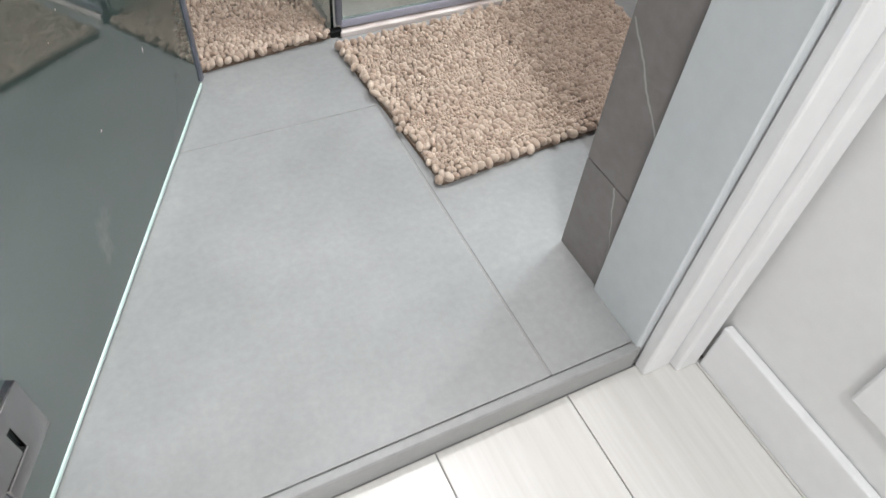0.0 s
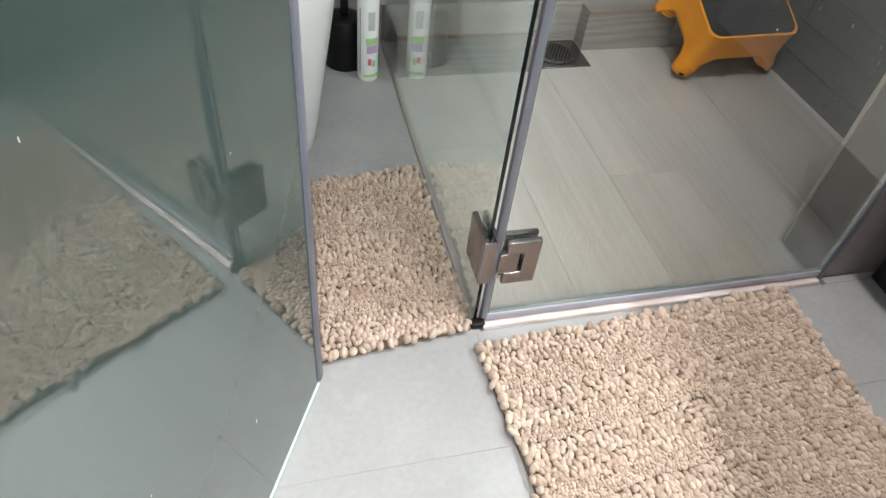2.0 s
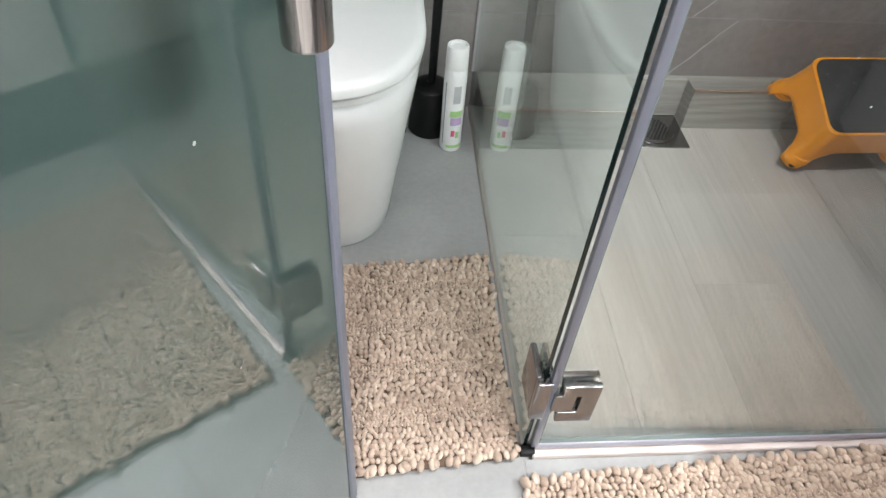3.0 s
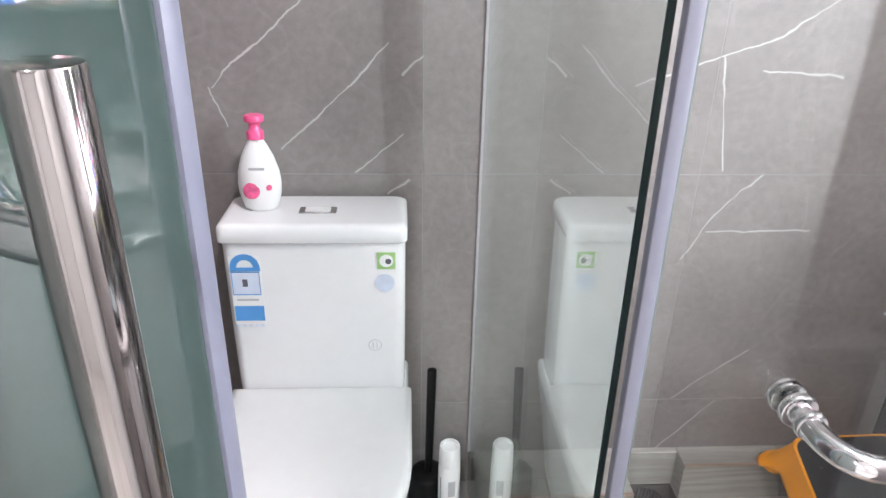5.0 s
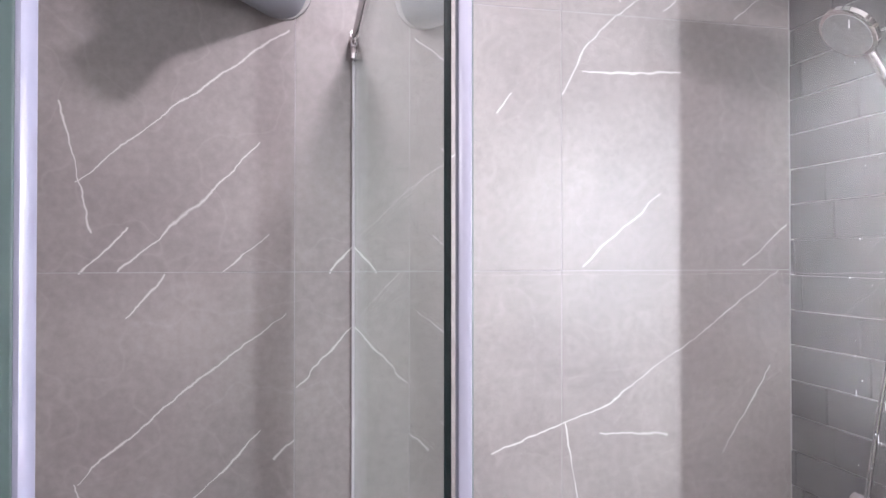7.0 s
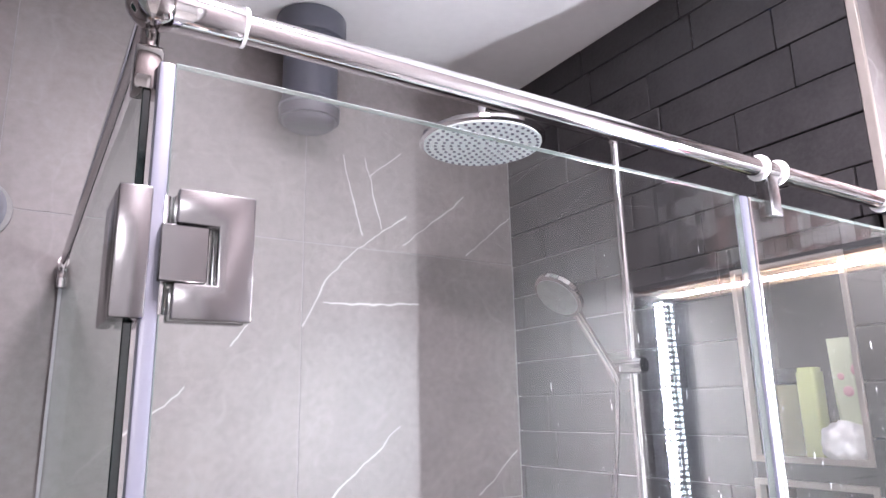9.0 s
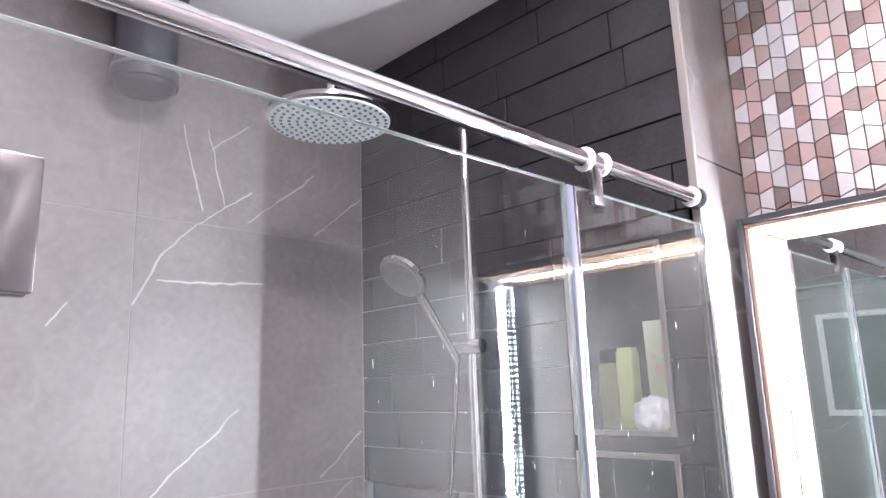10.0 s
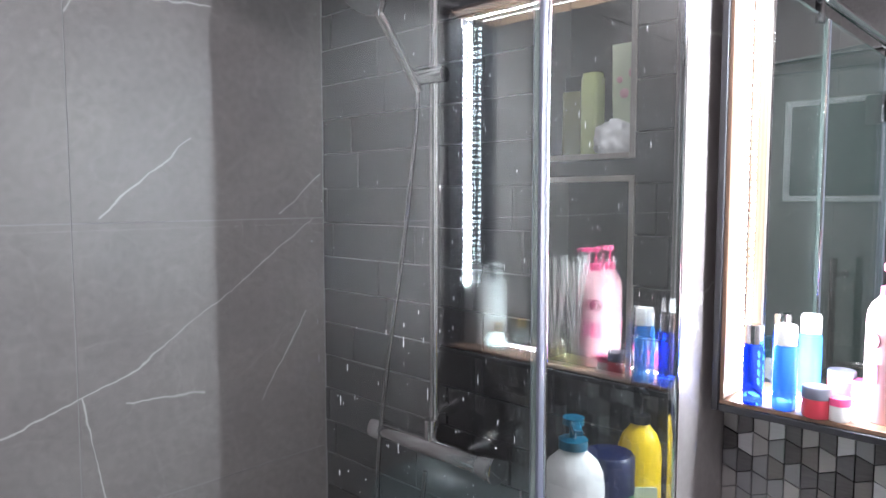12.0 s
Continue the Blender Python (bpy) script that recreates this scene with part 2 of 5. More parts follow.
def glow(name, colour, strength):
    n = Nodes(name)
    n.set(colour, 0.4)
    n.bsdf.inputs["Emission Color"].default_value = (*colour, 1)
    n.bsdf.inputs["Emission Strength"].default_value = strength
    return n.mat


def chenille():
    n = Nodes("beige_chenille")
    r = n.island()
    where = n.place()
    base = n.ramp(n.math("ADD", n.math("MULTIPLY", r, 0.6), n.math("MULTIPLY", n.noise(where, 7.0, 4.0), 0.4)),
                  [(0.2, (0.36, 0.265, 0.205)), (0.5, (0.47, 0.362, 0.287)), (0.8, (0.57, 0.455, 0.370))])
    worn = n.ramp(n.noise(where, 5.0, 5.0, 0.7), [(0.55, 0.0), (0.72, 0.4)])
    n.set(n.mix(worn, base, (0.46, 0.33, 0.26)), 0.95)
    n.bsdf.inputs["Sheen Weight"].default_value = 0.25
    n.bump(n.noise(where, 900.0, 2.0), 0.5, 0.001)
    return n.mat


def liquid(name, colour, alpha=0.75):
    n = Nodes(name)
    n.set(colour, 0.06)
    n.bsdf.inputs["Transmission Weight"].default_value = alpha
    n.bsdf.inputs["IOR"].default_value = 1.2
    return n.mat


M_BACK_LINES = stone("veined_stone_tile", VEINS_HIGH + VEINS_LOW)
M_STONE = stone("stone_tile")
M_JAMB = stone("jamb_stone_tile", [(1.115, 0.385, 1.057, 0.310), (1.057, 0.310, 1.012, 0.266), (1.058, 0.168, 1.032, 0.080), (1.032, 0.080, 1.024, 0.030), (1.105, 1.02, 1.030, 0.86)], 0.42, (0, 1, 0))
M_FLOOR = floor_tile()
M_PLANK = wood_tile("grey_wood_look_tile", (0.41, 0.385, 0.357), (0.62, 0.59, 0.553), (1.0, 0.05, 1.0), 0.28, "X", 0.05, 0.07, 0.22)
M_LEDGE = wood_tile("grey_wood_look_ledge", (0.22, 0.208, 0.192), (0.42, 0.398, 0.368), (0.12, 1.0, 1.0), 0.38, "Z", 0.12)
M_SILL = wood_tile("pale_wood_look_strip", (0.58, 0.50, 0.47), (0.80, 0.72, 0.69), (0.09, 1.0, 1.0))
M_GROUT = plain("grey_grout", (0.30, 0.292, 0.288), 0.85, scale=120)
M_DARK_GROUT = plain("dark_grout", (0.03, 0.029, 0.03), 0.9, scale=120)
M_SLATE = slate()
M_MOSAIC = mosaic_metal("metal_mosaic", "object", [(0.0, (0.54, 0.52, 0.52)), (0.24, (0.36, 0.29, 0.275)), (0.40, (0.70, 0.69, 0.69)), (0.60, (0.27, 0.165, 0.14)), (0.74, (0.17, 0.115, 0.10)), (0.84, (0.46, 0.33, 0.30))])
M_MOSAIC_REST = mosaic_metal("metal_mosaic_rest", "island", [(0.0, (0.30, 0.30, 0.31)), (0.26, (0.12, 0.115, 0.12)), (0.46, (0.66, 0.66, 0.67)), (0.64, (0.075, 0.068, 0.068)), (0.78, (0.20, 0.18, 0.175)), (0.90, (0.44, 0.42, 0.41))])
M_CEILING = plain("white_ceiling_paint", (0.78, 0.77, 0.77), 0.8, grain=0.02)
M_WALL = plain("white_wall_paint", (0.76, 0.75, 0.75), 0.6, grain=0.02)
M_TRIM_WHITE = plain("white_lacquer", (0.80, 0.79, 0.80), 0.3, grain=0.02)
M_ALU = plain("pale_door_frame", (0.62, 0.64, 0.66), 0.45, grain=0.03)
M_HALL_FLOOR = wood_tile("pale_hall_plank", (0.60, 0.57, 0.54), (0.74, 0.72, 0.70), (1.0, 0.09, 1.0), 0.3, "X", 0.06)
M_GLASS = clear_glass("clear_glass", (0.940, 0.976, 0.958))
M_SHOWER_GLASS = clear_glass("water_spotted_glass", (0.965, 0.982, 0.975), 0.018, 0.050)
M_FAR = clear_glass("clear_glass_far_face", (0.985, 0.992, 0.989), 0.0, 0.004)
M_DROP = plain("dried_water", (0.66, 0.68, 0.69), 0.12, **{"Transmission Weight": 0.35})
M_EDGE = plain("green_glass_edge", (0.004, 0.011, 0.011), 0.08)
M_LEAF_EDGE = plain("pale_green_glass_edge", (0.30, 0.37, 0.35), 0.1, **{"Transmission Weight": 0.4})
M_FROST = frosted_glass()
M_FROST_EDGE = plain("pale_glass_edge", (0.62, 0.75, 0.70), 0.2)
M_SEAL = plain("bluish_clear_seal", (0.235, 0.245, 0.315), 0.3, grain=0.04, **{"Transmission Weight": 0.45})
M_HINGE_SEAL = plain("clear_hinge_seal", (0.22, 0.225, 0.275), 0.3, grain=0.04, **{"Transmission Weight": 0.35})
M_DRIP = plain("pale_clear_seal", (0.52, 0.51, 0.60), 0.3, grain=0.04, **{"Transmission Weight": 0.3})
M_CHROME = plain("chrome", (0.64, 0.63, 0.635), 0.08, 1.0, 0.02, 20)
M_SATIN = plain("satin_steel", (0.265, 0.258, 0.262), 0.22, 1.0, 0.05, 60)
# Chrome again, with dark reflections put into its base colour.
M_BAR = plain("chrome_with_dark_reflections", (0.36, 0.335, 0.33), 0.07, 1.0, 0.02, 20)
M_TRIM = plain("champagne_metal_trim", (0.50, 0.45, 0.41), 0.36, 0.7, 0.04, 60)
M_COPPER = plain("copper_toned_trim", (0.36, 0.27, 0.22), 0.4, 0.6, 0.05, 60)
M_BLACK = plain("black_plastic", (0.006, 0.006, 0.0065), 0.45, **{"Specular IOR Level": 0.25})
M_RUBBER = plain("grey_rubber", (0.42, 0.40, 0.42), 0.6)
M_CERAMIC = plain("white_ceramic", (0.83, 0.83, 0.84), 0.10, grain=0.01, **{"Coat Weight": 0.4})
M_WHITE = plain("white_plastic", (0.80, 0.80, 0.80), 0.3, grain=0.01)
M_PVC_DARK = plain("dark_grey_pvc", (0.085, 0.088, 0.108), 0.4, grain=0.04)
M_PVC = plain("grey_pvc", (0.22, 0.225, 0.25), 0.4, grain=0.04)
M_SPRAY = plain("grey_spray_plate", (0.15, 0.15, 0.155), 0.35, grain=0.12, scale=300)
M_ORANGE = plain("orange_plastic", (0.92, 0.34, 0.012), 0.35, grain=0.05, scale=12)
M_GRIP = plain("black_grip", (0.012, 0.012, 0.014), 0.6, grain=0.15, scale=160, bump=0.5)
M_MAT = chenille()
M_BACKING = plain("mat_backing", (0.16, 0.11, 0.08), 0.95)
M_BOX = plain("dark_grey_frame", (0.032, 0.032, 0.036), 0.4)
M_OAK = wood_tile("oak_board", (0.14, 0.078, 0.05), (0.25, 0.155, 0.10), (1.0, 1.0, 0.08), 0.45)
M_LED = glow("led_chip", (0.92, 0.97, 1.0), LED_STRENGTH)
M_LAMP = glow("lamp_diffuser", (1.0, 0.95, 0.9), 6.0)
M_PINK = plain("pink_plastic", (0.83, 0.11, 0.28), 0.3)
M_ROSE = plain("rose_plastic", (0.78, 0.46, 0.50), 0.3, grain=0.03)
M_ROSE_PRINT = plain("rose_print", (0.80, 0.11, 0.25), 0.4, grain=0.25, scale=60)
M_GREY_PRINT = plain("grey_print", (0.45, 0.45, 0.47), 0.5)
M_DARK_PRINT = plain("dark_print", (0.10, 0.10, 0.13), 0.5)
M_BLUE_PRINT = plain("blue_print", (0.09, 0.30, 0.65), 0.45, grain=0.03)
M_PALE_BLUE = plain("pale_blue_print", (0.62, 0.68, 0.80), 0.5)
M_GREEN_PRINT = plain("green_print", (0.34, 0.56, 0.22), 0.5)
M_PURPLE_PRINT = plain("purple_print", (0.42, 0.30, 0.50), 0.5)
M_RED = plain("red_plastic", (0.60, 0.05, 0.08), 0.3)
M_YELLOW = plain("yellow_plastic", (0.85, 0.60, 0.02), 0.3)
M_TEAL = plain("teal_plastic", (0.01, 0.11, 0.19), 0.3)
M_GREEN = plain("green_plastic", (0.04, 0.26, 0.06), 0.35)
M_NAVY = plain("navy_plastic", (0.006, 0.012, 0.055), 0.35)
M_GOLD = plain("gold_metal", (0.75, 0.55, 0.22), 0.2, 1.0)
M_BLUE_LIQUID = liquid("blue_liquid", (0.03, 0.10, 0.80))
M_LIGHT_BLUE = liquid("light_blue_plastic", (0.10, 0.35, 0.80), 0.4)
M_LIME = plain("lime_plastic", (0.46, 0.52, 0.24), 0.3, grain=0.05)
M_OLIVE = liquid("olive_shampoo", (0.24, 0.24, 0.11), 0.45)
M_PALE_GREEN = plain("pale_green_tube", (0.60, 0.66, 0.48), 0.4)
M_CLEAR = liquid("clear_bottle", (0.92, 0.95, 0.95), 0.95)
M_YELLOW_OIL = liquid("yellow_oil", (0.72, 0.70, 0.30), 0.8)
M_REED = plain("white_reed", (0.86, 0.85, 0.83), 0.7)
M_DARK_GLASS = plain("dark_green_window_glass", (0.020, 0.045, 0.038), 0.12)
M_GAUZE = plain("white_gauze", (0.82, 0.82, 0.83), 0.9, bump=0.6)
M_BASIN = plain("grey_basin", (0.11, 0.125, 0.127), 0.15)

mirror_nodes = Nodes("mirror_silver")
mirror_nodes.set((0.86, 0.89, 0.88), 0.0, 1.0)
M_MIRROR = mirror_nodes.mat

# ---- mesh tools ----


def mesh_object(name, bm, material, smooth=None):
    """Links a bmesh as one object. smooth: the angle below which edges are shaded smooth."""
    data = bpy.data.meshes.new(name)
    bmesh.ops.recalc_face_normals(bm, faces=bm.faces)
    if smooth:
        for f in bm.faces:
            f.smooth = True
        for e in bm.edges:
            e.smooth = not (len(e.link_faces) == 2 and e.calc_face_angle(0) > radians(smooth))
    bm.to_mesh(data)
    bm.free()
    for m in material if isinstance(material, (list, tuple)) else [material]:
        data.materials.append(m)
    return new(name, data)


def part(name, bm, material, parent, label="", smooth=40):
    ob = mesh_object(name, bm, material, smooth)
    ob.parent = parent
    return tagged(ob, label)


def thing(name, label, category, group="", at=(0, 0, 0), turn=0.0):
    ob = new(name)
    ob.empty_display_size = 0.05
    ob.matrix_basis = pose(*at, 0, 0, turn)
    return tagged(ob, label, category, group)


def structure(name, bm, material, label, smooth=None):
    return tagged(mesh_object(name, bm, material, smooth), label, name.split("_")[0], "", "structure")


def box(x0, y0, z0, x1, y1, z1, bevel=0.0, segments=2, bm=None):
    bm = bm or bmesh.new()
    made = bmesh.ops.create_cube(bm, size=1.0, matrix=Matrix.Translation(((x0 + x1) / 2, (y0 + y1) / 2, (z0 + z1) / 2)) @ Matrix.Diagonal((x1 - x0, y1 - y0, z1 - z0, 1)))
    if bevel:
        edges = list({e for v in made["verts"] for e in v.link_edges})
        bmesh.ops.bevel(bm, geom=edges, offset=bevel, segments=segments, affect="EDGES", profile=0.5, clamp_overlap=True)
    return bm


def rod(a, b, r, r2=None, sides=24, bevel=0.0, bm=None):
    """A round bar from a to b."""
    bm = bm or bmesh.new()
    a, b = Vector(a), Vector(b)
    d = b - a
    m = Matrix.Translation((a + b) / 2) @ d.to_track_quat("Z", "Y").to_matrix().to_4x4()
    made = bmesh.ops.create_cone(bm, cap_ends=True, segments=sides, radius1=r, radius2=r if r2 is None else r2, depth=d.length, matrix=m)
    if bevel:
        caps = {e for v in made["verts"] for f in v.link_faces if len(f.verts) > 4 for e in f.edges}
        bmesh.ops.bevel(bm, geom=list(caps), offset=bevel, segments=2, affect="EDGES", profile=0.5)
    return bm


def lathe(profile, sides=32, at=(0, 0, 0), squash=1.0, bm=None):
    """A turned body from (radius, height) pairs; squash flattens it along y."""
    bm = bm or bmesh.new()
    rings = []
    for r, z in profile:
        rings.append([bm.verts.new((at[0] + r * math.cos(2 * math.pi * i / sides), at[1] + squash * r * math.sin(2 * math.pi * i / sides), at[2] + z)) for i in range(sides)])
    for lo, hi in zip(rings, rings[1:]):
        for i in range(sides):
            bm.faces.new((lo[i], lo[(i + 1) % sides], hi[(i + 1) % sides], hi[i]))
    bm.faces.new(rings[0][::-1])
    bm.faces.new(rings[-1])
    return bm


def sweep(points, r, sides=14, bm=None):
    """A tube along a smooth line through the points."""
    bm = bm or bmesh.new()
    pts = [Vector(p) for p in points]
    line = []
    for i in range(len(pts) - 1):
        p0, p1, p2, p3 = pts[max(i - 1, 0)], pts[i], pts[i + 1], pts[min(i + 2, len(pts) - 1)]
        for k in range(8):
            t = k / 8
            line.append(0.5 * (2 * p1 + (p2 - p0) * t + (2 * p0 - 5 * p1 + 4 * p2 - p3) * t * t + (3 * p1 - p0 - 3 * p2 + p3) * t ** 3))
    line.append(pts[-1])
    side = (line[1] - line[0]).orthogonal().normalized()
    rings = []
    for i, p in enumerate(line):
        d = (line[min(i + 1, len(line) - 1)] - line[max(i - 1, 0)]).normalized()
        side = (side - d * side.dot(d)).normalized()
        up = d.cross(side)
        rings.append([bm.verts.new(p + r * (math.cos(2 * math.pi * k / sides) * side + math.sin(2 * math.pi * k / sides) * up)) for k in range(sides)])
    for lo, hi in zip(rings, rings[1:]):
        for k in range(sides):
            bm.faces.new((lo[k], lo[(k + 1) % sides], hi[(k + 1) % sides], hi[k]))
    bm.faces.new(rings[0][::-1])
    bm.faces.new(rings[-1])
    return bm


def loft(rings):
    """A closed skin over rings of equally many points."""
    bm = bmesh.new()
    made = [[bm.verts.new(p) for p in ring] for ring in rings]
    count = len(made[0])
    for lo, hi in zip(made, made[1:]):
        for i in range(count):
            bm.faces.new((lo[i], lo[(i + 1) % count], hi[(i + 1) % count], hi[i]))
    bm.faces.new(made[0][::-1])
    bm.faces.new(made[-1])
    return bm


def pane(x0, y0, z0, x1, y1, z1):
    """A glass sheet: its near face mirrors, its narrow sides carry the second material, its far face the third."""
    bm = box(x0, y0, z0, x1, y1, z1, 0.0008, 1)
    thin = min(range(3), key=lambda i: (x1 - x0, y1 - y0, z1 - z0)[i])
    bm.normal_update()
    for f in bm.faces:
        f.material_index = 0 if f.normal[thin] < -0.9 else 2 if f.normal[thin] > 0.9 else 1
    return bm


# ---- the room: sizes ----
FLOOR_Z, SHOWER_Z, HALL_Z, CEILING_Z = 0.0, -0.010, -0.050, 2.557
WALL_L, WALL_BACK, BRICK_X, MOSAIC_X = -0.42, 2.71, 1.50, 1.70
GLASS_Y, GLASS_X, GLASS_TOP = 1.752, 0.424, 1.932
DOOR_L, DOOR_R, WALL_IN, WALL_OUT = -0.310, 0.558, 1.122, 0.918

ceiling = structure("ceiling", box(WALL_L - 0.1, 0.918, CEILING_Z, 1.9, 2.85, CEILING_Z + 0.1), M_CEILING, "white painted bathroom ceiling")
structure("wall_back", box(WALL_L - 0.1, WALL_BACK + 0.0011, -0.1, 1.9, WALL_BACK + 0.13, CEILING_Z), M_GROUT, "back wall of large dark taupe stone-look tiles with pale veins")
structure("wall_left", box(WALL_L - 0.13, WALL_IN, -0.1, WALL_L - 0.010, WALL_BACK + 0.010, CEILING_Z), M_GROUT, "side wall of dark stone-look tiles")
front = box(WALL_L - 0.1, WALL_OUT, -0.1, DOOR_L, WALL_IN - 0.01, CEILING_Z)
box(DOOR_R + 0.008, WALL_OUT, -0.1, 1.9, WALL_IN - 0.01, CEILING_Z, bm=front)
box(DOOR_L, WALL_OUT, 2.10, DOOR_R + 0.008, WALL_IN - 0.01, CEILING_Z, bm=front)
structure("wall_front", front, M_WALL, "entrance wall with the doorway opening")
structure("wall_mosaic", box(MOSAIC_X + 0.005, WALL_IN - 0.01, -0.1, MOSAIC_X + 0.13, GLASS_Y, CEILING_Z), M_DARK_GROUT, "vanity wall clad in metallic trapezoid mosaic")

NICHE = (1.834, 2.044, 1.190, 1.577, 1.548, 1.922)   # y0, y1, low z, shelf top, shelf underside, top
brick_back = box(BRICK_X + 0.012, GLASS_Y + 0.010, -0.1, 1.72, NICHE[0], CEILING_Z)
box(BRICK_X + 0.012, NICHE[1], -0.1, 1.72, WALL_BACK + 0.010, CEILING_Z, bm=brick_back)
box(BRICK_X + 0.012, NICHE[0], -0.1, 1.72, NICHE[1], NICHE[2], bm=brick_back)
box(BRICK_X + 0.012, NICHE[0], NICHE[5], 1.72, NICHE[1], CEILING_Z, bm=brick_back)
box(BRICK_X + 0.012, NICHE[0], NICHE[4], 1.62, NICHE[1], NICHE[3], bm=brick_back)
box(1.62, NICHE[0], NICHE[2], 1.72, NICHE[1], NICHE[5], bm=brick_back)
structure("wall_brick", brick_back, M_DARK_GROUT, "shower wall of dark slate bricks with a recessed niche")

slab = box(WALL_L - 0.1, WALL_OUT + 0.012, -0.08, 1.9, 1.7365, -0.0011)
box(WALL_L - 0.1, 1.7365, -0.08, GLASS_X + 0.004, WALL_BACK + 0.010, -0.0011, bm=slab)
box(GLASS_X + 0.004, 1.7365, -0.08, 1.9, WALL_BACK + 0.010, SHOWER_Z - 0.0009, bm=slab)
structure("floor", slab, M_GROUT, "bathroom floor of large light grey cement-look tiles")
structure("floor_hall", box(-1.3, -1.9, HALL_Z - 0.05, 1.2, WALL_OUT, HALL_Z - 0.004), M_GROUT, "hall floor of pale wide planks")
structure("wall_hall_side", box(0.665, -1.9, HALL_Z - 0.05, 0.80, WALL_OUT - 0.001, CEILING_Z), M_WALL, "white hall side wall beside the doorway")
structure("wall_hall_far", box(-1.3, -2.0, HALL_Z - 0.05, 1.2, -1.9, CEILING_Z), M_WALL, "white hall end wall")
structure("wall_hall_other", box(-1.3, -1.9, HALL_Z - 0.05, -1.2, WALL_OUT, CEILING_Z), M_WALL, "white hall wall")
structure("wall_hall_return", box(-1.2, WALL_OUT - 0.06, HALL_Z - 0.05, DOOR_L - 0.09, WALL_OUT - 0.001, CEILING_Z), M_WALL, "white hall wall beside the door")
structure("ceiling_hall", box(-1.3, -1.9, 2.50, 1.2, WALL_OUT - 0.002, 2.6), M_CEILING, "white hall ceiling")

# door frame: stone band inside, pale board, white casing outside
for side, x in ((1, DOOR_R), (-1, DOOR_L)):
    lo, hi = sorted((x, x + side * 0.010))
    structure("trim_jamb_stone", box(lo, 1.026, -0.012, hi, WALL_IN, 0.1715, 0.001, 1), M_JAMB, "dark stone-look tile band lining the doorway")
    structure("trim_jamb_stone", box(lo, 1.026, 0.1735, hi, WALL_IN, 2.10, 0.001, 1), M_JAMB, "dark stone-look tile band lining the doorway")
    lo, hi = sorted((x - side * 0.006, x + side * 0.014))
    structure("trim_jamb", box(lo, WALL_OUT, -0.012, hi, 1.0255, 2.10, 0.002, 1), M_ALU, "pale grey door frame board")
    for k, (w0, w1, d) in enumerate(((0.004, 0.052, 0.024), (0.0525, 0.092, 0.038))):
        lo, hi = sorted((x + side * w0, x + side * w1))
        structure("trim_casing", box(lo, WALL_OUT - d, HALL_Z, hi, WALL_OUT - 0.002, 2.16, 0.004, 2), M_TRIM_WHITE, "white moulded door casing")
structure("trim_head", box(DOOR_L - 0.09, WALL_OUT - 0.03, 2.10, DOOR_R + 0.09, WALL_OUT - 0.002, 2.17, 0.004), M_TRIM_WHITE, "white door casing over the doorway")
structure("trim_step", box(DOOR_L, WALL_OUT - 0.004, HALL_Z, DOOR_R, WALL_OUT + 0.010, -0.001, 0.002, 1), M_FLOOR, "grey tile edge of the threshold step")
structure("baseboard", box(0.650, -1.9, HALL_Z, 0.664, 0.878, 0.045, 0.003), M_TRIM_WHITE, "white hall baseboard")
for y0, y1 in ((0.30, 0.72), (-0.2, 0.22)):
    structure("trim_panel", box(0.656, y0, 0.12, 0.664, y1, 0.80, 0.004), M_TRIM_WHITE, "raised white wall panel in the hall")

# shower step, low wall and ledge
structure("wall_low", box(1.128, GLASS_Y + 0.004, SHOWER_Z, BRICK_X, GLASS_Y + 0.105, 0.858, 0.002, 1), M_STONE, "low stone-tiled wall between vanity and shower")
structure("trim_post", box(1.114, GLASS_Y + 0.004, -0.004, 1.127, GLASS_Y + 0.105, 0.858, 0.001, 1), M_STONE, "stone-tiled end of the low wall")
for y in (GLASS_Y - 0.006, GLASS_Y + 0.1055):
    structure("trim_corner", box(1.112, y, -0.004, 1.121, y + 0.0095, 0.860, 0.002, 1), M_TRIM, "slim metal corner trim of the low wall")
structure("sill_shower", box(0.434, 1.737, -0.004, 1.111, 1.769, 0.010, 0.002, 1), M_SILL, "pale wood-look strip under the shower door")
structure("wall_nib", box(BRICK_X + 0.006, GLASS_Y, -0.05, MOSAIC_X + 0.10, GLASS_Y + 0.010, 2.058, 0.001, 1), M_STONE, "stone-tiled return beside the vanity mirror")
structure("wall_nib_high", box(BRICK_X + 0.006, GLASS_Y, 2.061, MOSAIC_X + 0.10, GLASS_Y + 0.010, CEILING_Z, 0.001, 1), M_STONE, "stone-tiled return beside the mosaic")
structure("trim_brick_edge", box(BRICK_X - 0.004, GLASS_Y - 0.004, 0.86, BRICK_X + 0.0055, GLASS_Y + 0.012, CEILING_Z, 0.0015, 1), M_TRIM, "champagne metal edge strip of the brick wall")


# ---- entrance door ----
def prism(points, y0, y1, bevel=0.0):
    """A flat plate: an outline of (x, z) pairs between y0 and y1."""
    bm = bmesh.new()
    near = [bm.verts.new((x, y0, z)) for x, z in points]
    far = [bm.verts.new((x, y1, z)) for x, z in points]
    bm.faces.new(near)
    bm.faces.new(far[::-1])
    for k in range(len(points)):
        bm.faces.new((near[k], far[k], far[(k + 1) % len(points)], near[(k + 1) % len(points)]))
    bmesh.ops.recalc_face_normals(bm, faces=bm.faces)
    if bevel:
        bmesh.ops.bevel(bm, geom=list(bm.edges), offset=bevel, segments=2, affect="EDGES", profile=0.5)
    return bm


